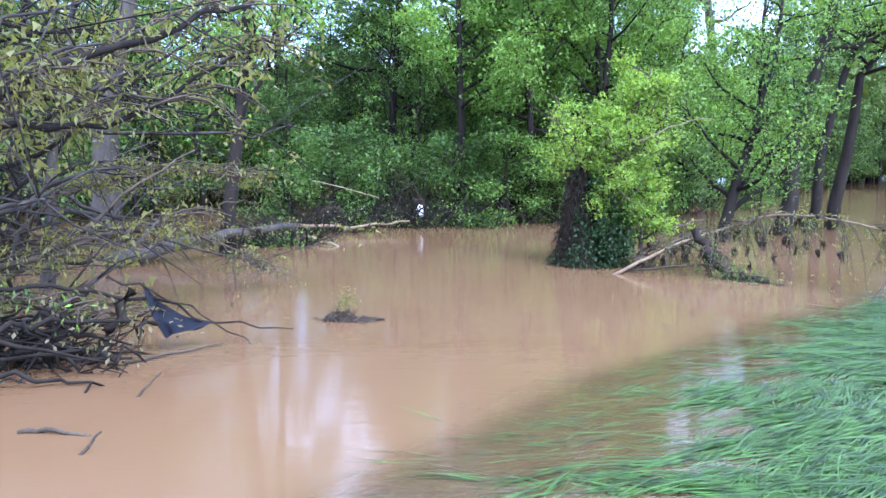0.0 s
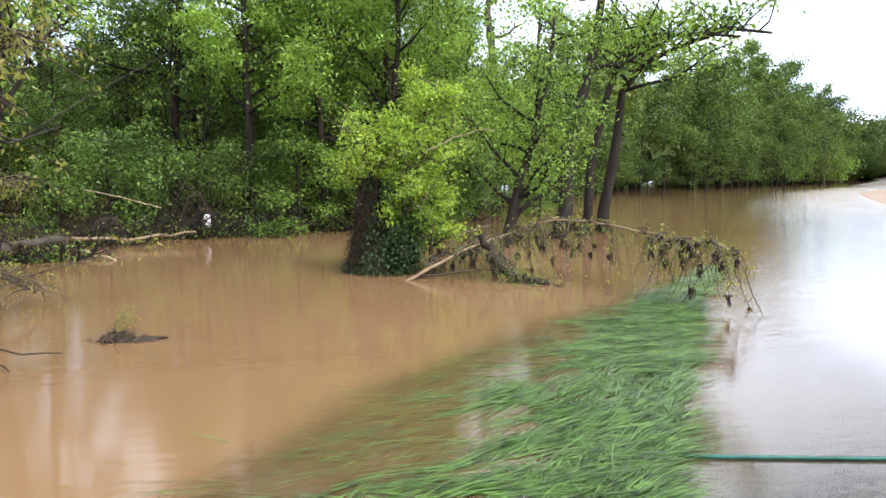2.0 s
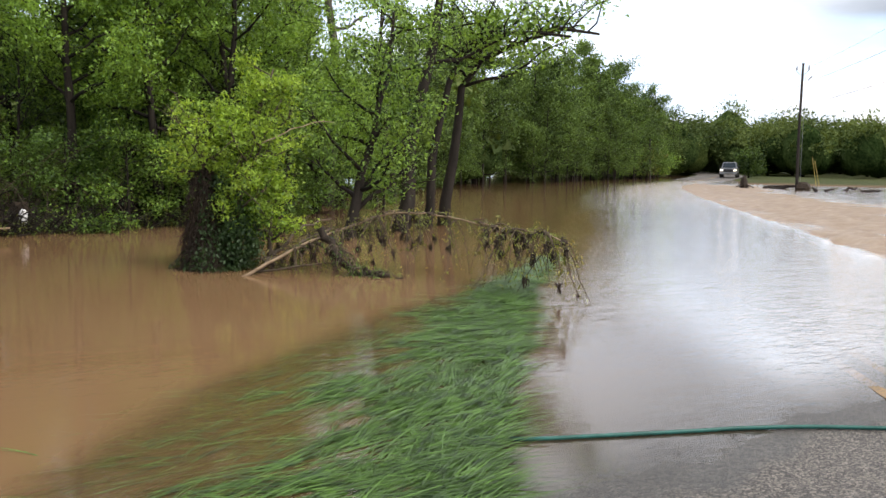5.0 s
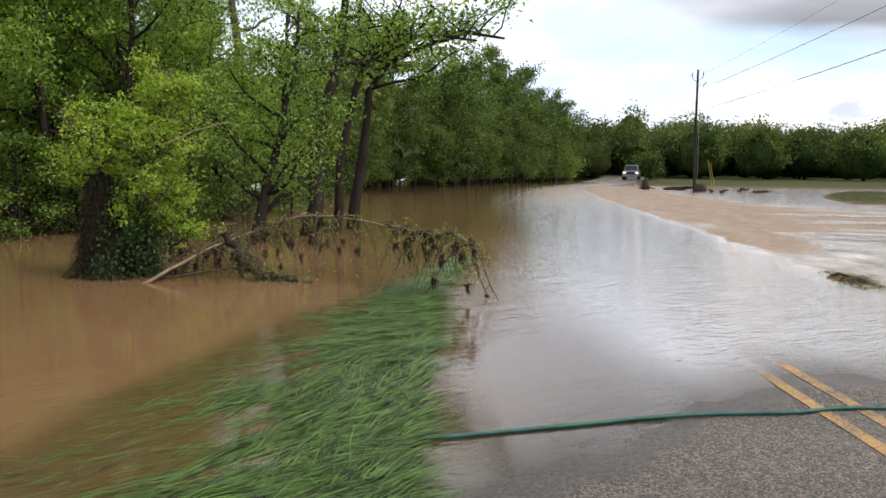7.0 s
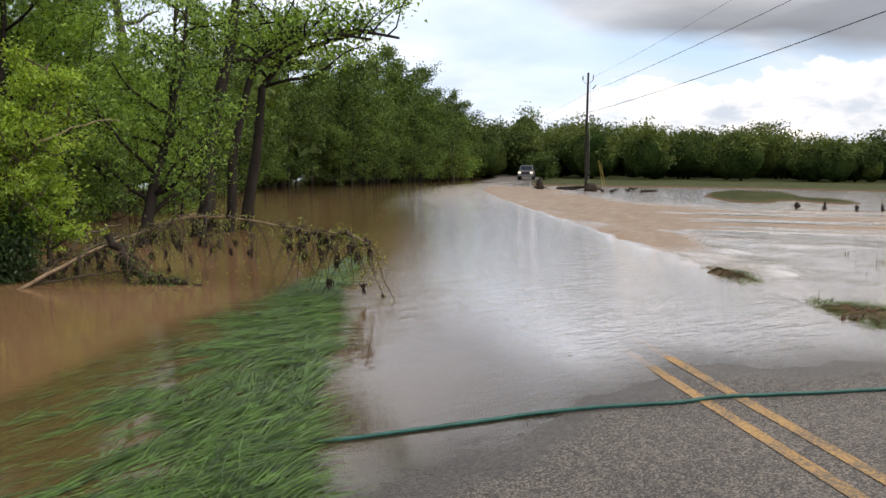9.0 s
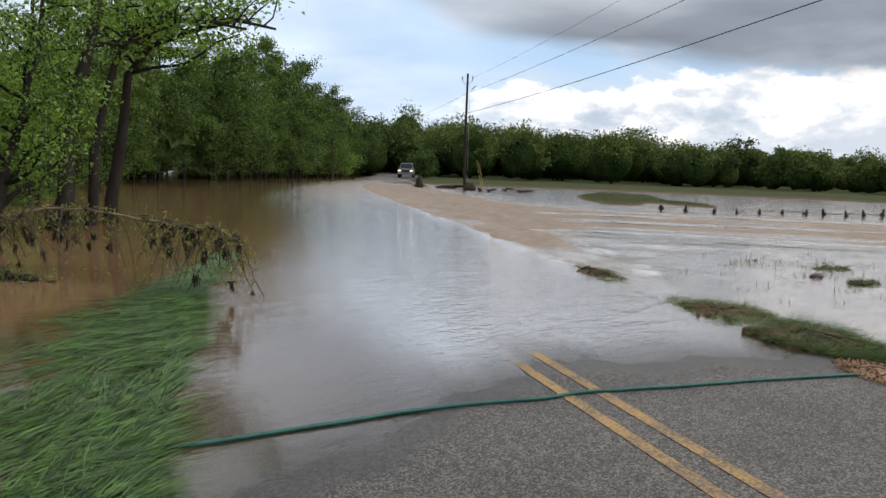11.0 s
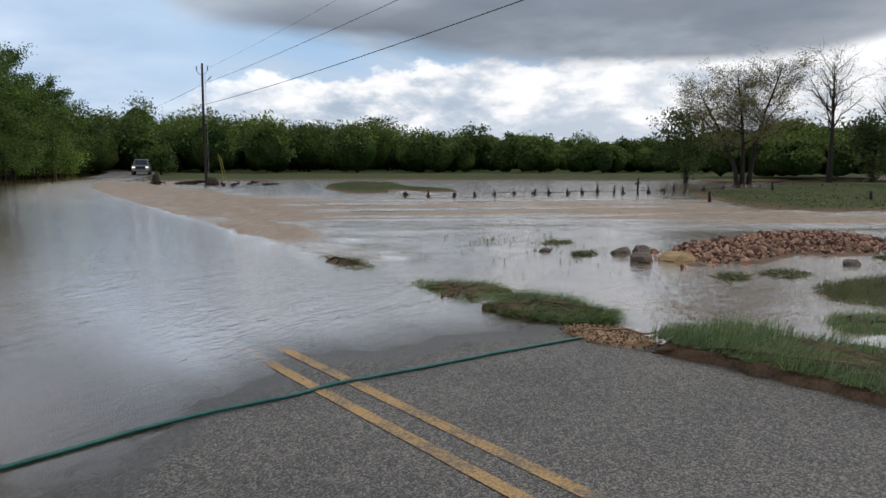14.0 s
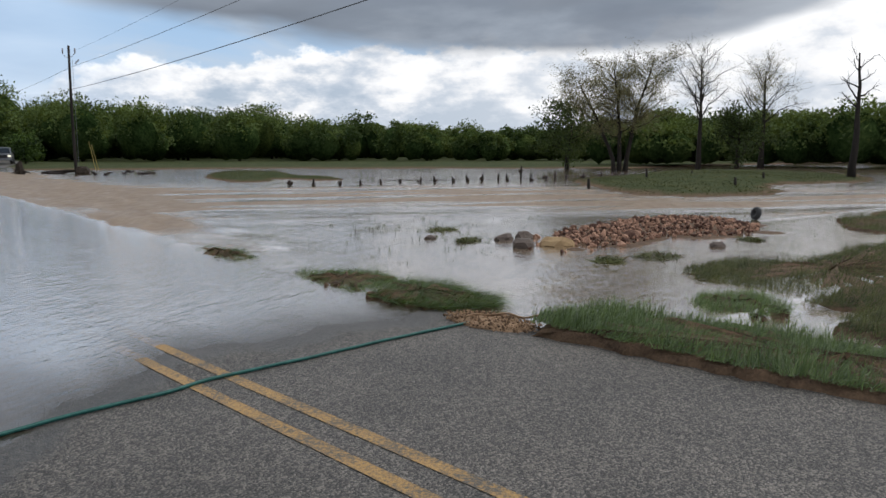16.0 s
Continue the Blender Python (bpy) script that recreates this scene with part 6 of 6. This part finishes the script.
for sd, place, h, sp, cnt in ((430, (-5.4, 7.6, -0.2), 4.6, 2.7, 1600), (431, (-4.9, 9.6, -0.2), 4.2, 2.7, 1800), (432, (-6.2, 11.4, -0.2), 5.0, 2.8, 1800), (433, (-4.4, 6.4, -0.2), 3.4, 2.0, 900)):
    tree("half_drowned_tree", sd, place, "half-drowned tree with tangled grey twigs and young pale leaves", group="half-drowned trees", height=h, r0=0.09, spread=sp, low=0.08, limbs=26, leaf_count=cnt, leaf_size=0.085, clump=0.16, rise=0.25, limb_r=0.4, crook=0.09, lean=(0.12, 0.05), leaf=M_LEAF_PALE, bark=(M_BARK, M_BARK_GREY)[sd % 2], subs=7)
MID1 = [(-3.77, 6.48, 0.68), (-3.38, 7.25, 0.79), (-2.97, 7.97, 0.93), (-2.42, 8.67, 1.06)]
MID2 = [(-4.51, 7.79, 0.83), (-3.85, 8.14, 0.74), (-3.09, 8.98, 0.85), (-2.45, 9.7, 0.47), (-2.12, 9.77, 0.18)]
DEAD_LIMB = "grey dead limb sticking out above the flood"
mid = branch("drowned_limb", [(MID1, 0.035, 0.012)], M_TWIG, DEAD_LIMB, "branch", "drowned limbs")
mid2 = branch("drowned_limb", [(MID2, 0.035, 0.01)], M_TWIG, DEAD_LIMB, "branch", "drowned limbs")
branch("drowned_limb", [([(-4.6, 7.0, 0.2), (-3.9, 7.7, 0.6), (-3.3, 8.6, 1.3), (-2.9, 9.4, 1.7)], 0.03, 0.01)], M_TWIG, DEAD_LIMB, "branch", "drowned limbs")
mid3 = branch("drowned_limb", [([(-5, 8, 0.3), (-4.2, 8.8, 1.2), (-3.4, 9.6, 1.5), (-2.4, 10.4, 1.35)], 0.035, 0.01)], M_TWIG, DEAD_LIMB, "branch", "drowned limbs")
sprays(mid, MID1, 60, 1.0, 0.3, M_LEAF_PALE, 0.07, 9)
sprays(mid2, MID2, 60, 1.0, 0.4, M_LEAF_PALE, 0.07, 9)
sprays(mid3, [(-4.2, 8.8, 1.2), (-3.4, 9.6, 1.5), (-2.4, 10.4, 1.35)], 80, 1.3, 0.3, M_LEAF_PALE, 0.08, 12)
MID3 = [(-4.92, 11.6, 0.08), (-4.24, 12.29, 0.21), (-3.38, 13.07, 0.4), (-2.58, 13.76, 0.44)]
ob = branch("fallen_log", [(MID3, 0.13, 0.06)], M_BARK_GREY, "grey fallen log propped across the flooded creek")
sprays(ob, MID3, 50, 0.8, 0.3, M_LEAF_PALE, 0.07, 6, 0.1)
for k, (p, a, b) in enumerate((([(-3.42, 5.65, 0.72), (-3.28, 5.84, 0.63), (-2.92, 6.14, 0.6), (-2.47, 6.55, 0.44), (-1.98, 6.82, 0.19), (-1.36, 7.17, 0.06)], 0.024, 0.005), ([(-2.7, 6.35, 0.66), (-2.3, 6.61, 0.43), (-1.98, 6.82, 0.19), (-1.55, 6.93, -0.1)], 0.01, 0.005), ([(-3.28, 5.38, 0.41), (-2.84, 5.85, 0.39), (-2.45, 6.13, 0.34)], 0.025, 0.012), ([(-3.24, 5.29, 0.16), (-3.01, 5.42, 0.1), (-2.52, 5.56, 0.02)], 0.025, 0.01), ([(-3.31, 5.48, 0.19), (-2.98, 5.77, 0.15), (-2.4, 6.04, 0.07)], 0.02, 0.01))):
    ob = branch("drowned_limb", [(p, a, b)], M_BARK, "dark dead limb reaching over brown water", "branch", "drowned limbs")
    if k == 0:
        low = ob
sprays(low, [(-3.42, 5.65, 0.6), (-2.92, 6.1, 0.5), (-2.5, 6.4, 0.3)], 30, 0.6, 0.3, M_LEAF, 0.06, 5)
for p in ([(-2.5, 6.36, 0.55), (-2.62, 6.24, 0.3), (-2.8, 6.08, -0.3)], [(-2.88, 6.4, 0.58), (-3.02, 6.25, 0.3), (-3.2, 6.1, -0.3)], [(-3.5, 6.0, 0.8), (-3.5, 5.95, 0.3), (-3.55, 5.9, -0.3)]):
    branch("leaning_stub", [(p, 0.045, 0.05)], M_MUD, "dark muddy broken stem leaning in the water", "stub", "stubs in the water")
for p, a in (([(-2.5, 4.55, 0.0), (-2.3, 4.55, 0.02), (-2.05, 4.5, 0.0)], 0.018), ([(-2.0, 4.2, -0.02), (-1.9, 4.3, 0.10)], 0.012), ([(-2.1, 5.25, -0.02), (-1.95, 5.4, 0.14)], 0.01), ([(-2.5, 6.1, 0.02), (-1.9, 6.75, 0.02)], 0.014)):
    branch("drift_stick", [(p, a, a * 0.5)], M_TWIG, "small dark stick drifting on brown water", "stick", "drift sticks", 0.005)
# dark drift of sticks lodged among the near stubs
heap = thing("drift_pile", (-3.15, 6.2, 0), label="dark heap of wet sticks lodged among drowned stems", category="driftwood")
tw = []
for _ in range(150):
    a = rng.normal(0.4, 0.9)
    p = np.array([rng.normal(0, 0.35), rng.normal(0, 0.3), max(-0.02, rng.normal(0.12, 0.16))])
    ln = rng.uniform(0.3, 1.0)
    d = np.array([math.cos(a), math.sin(a), rng.normal(0.05, 0.35)]) * ln
    tw.append((np.maximum(wiggle(rng, [p - d / 2, p + rng.normal(0, 0.04, 3), p + d / 2], 0.03, 6), [-9, -9, -0.03]), np.linspace(rng.uniform(0.008, 0.026), 0.003, 6)))
tagged(part_np("stick", *tubes(tw, 5), M_BARK, heap, smooth_faces=True), kind="stuff")
c = rng.normal(0, 1, (260, 3)) * [0.5, 0.35, 0.18] + [0.1, 0, 0.3]
part_np("foliage", *leaves(rng, c[c[:, 2] > 0.03], 0.06, flat=0.8), M_LEAF_BUD, heap)
# dark cloth caught on the limb
quad = np.array([[(-2.49, 6.54, 0.58), (-2.40, 6.6, 0.42), (-2.2, 6.72, 0.255), (-1.98, 6.78, 0.20)], [(-2.46, 6.52, 0.45), (-2.36, 6.55, 0.32), (-2.2, 6.66, 0.215), (-2.02, 6.75, 0.19)], [(-2.40, 6.5, 0.30), (-2.3, 6.52, 0.25), (-2.18, 6.62, 0.19), (-2.06, 6.72, 0.165)], [(-2.3, 6.5, 0.12), (-2.25, 6.53, 0.15), (-2.17, 6.6, 0.16), (-2.1, 6.7, 0.15)]])
m = 14
g = np.linspace(0, 3, m)
G = np.zeros((m, m, 3))
for i, a in enumerate(g):
    for j, b in enumerate(g):
        i0, j0 = min(int(a), 2), min(int(b), 2)
        fa, fb = a - i0, b - j0
        G[i, j] = (quad[i0, j0] * (1 - fa) + quad[i0 + 1, j0] * fa) * (1 - fb) + (quad[i0, j0 + 1] * (1 - fa) + quad[i0 + 1, j0 + 1] * fa) * fb
        G[i, j] += np.array([0.3, -1, 0.2]) * 0.025 * math.sin(b * 4.5 + a * 0.7)
V = np.vstack([G.reshape(-1, 3), G.reshape(-1, 3) + [0.002, 0.006, 0.0]])
ii, jj = np.meshgrid(np.arange(m - 1), np.arange(m - 1), indexing="ij")
f = np.stack([ii * m + jj, (ii + 1) * m + jj, (ii + 1) * m + jj + 1, ii * m + jj + 1], -1).reshape(-1, 4)
tagged(part_np("torn_cloth", V, np.vstack([f, f[:, ::-1] + m * m]), M_CLOTH, smooth_faces=True), "torn black cloth snagged on a dead limb", "cloth")
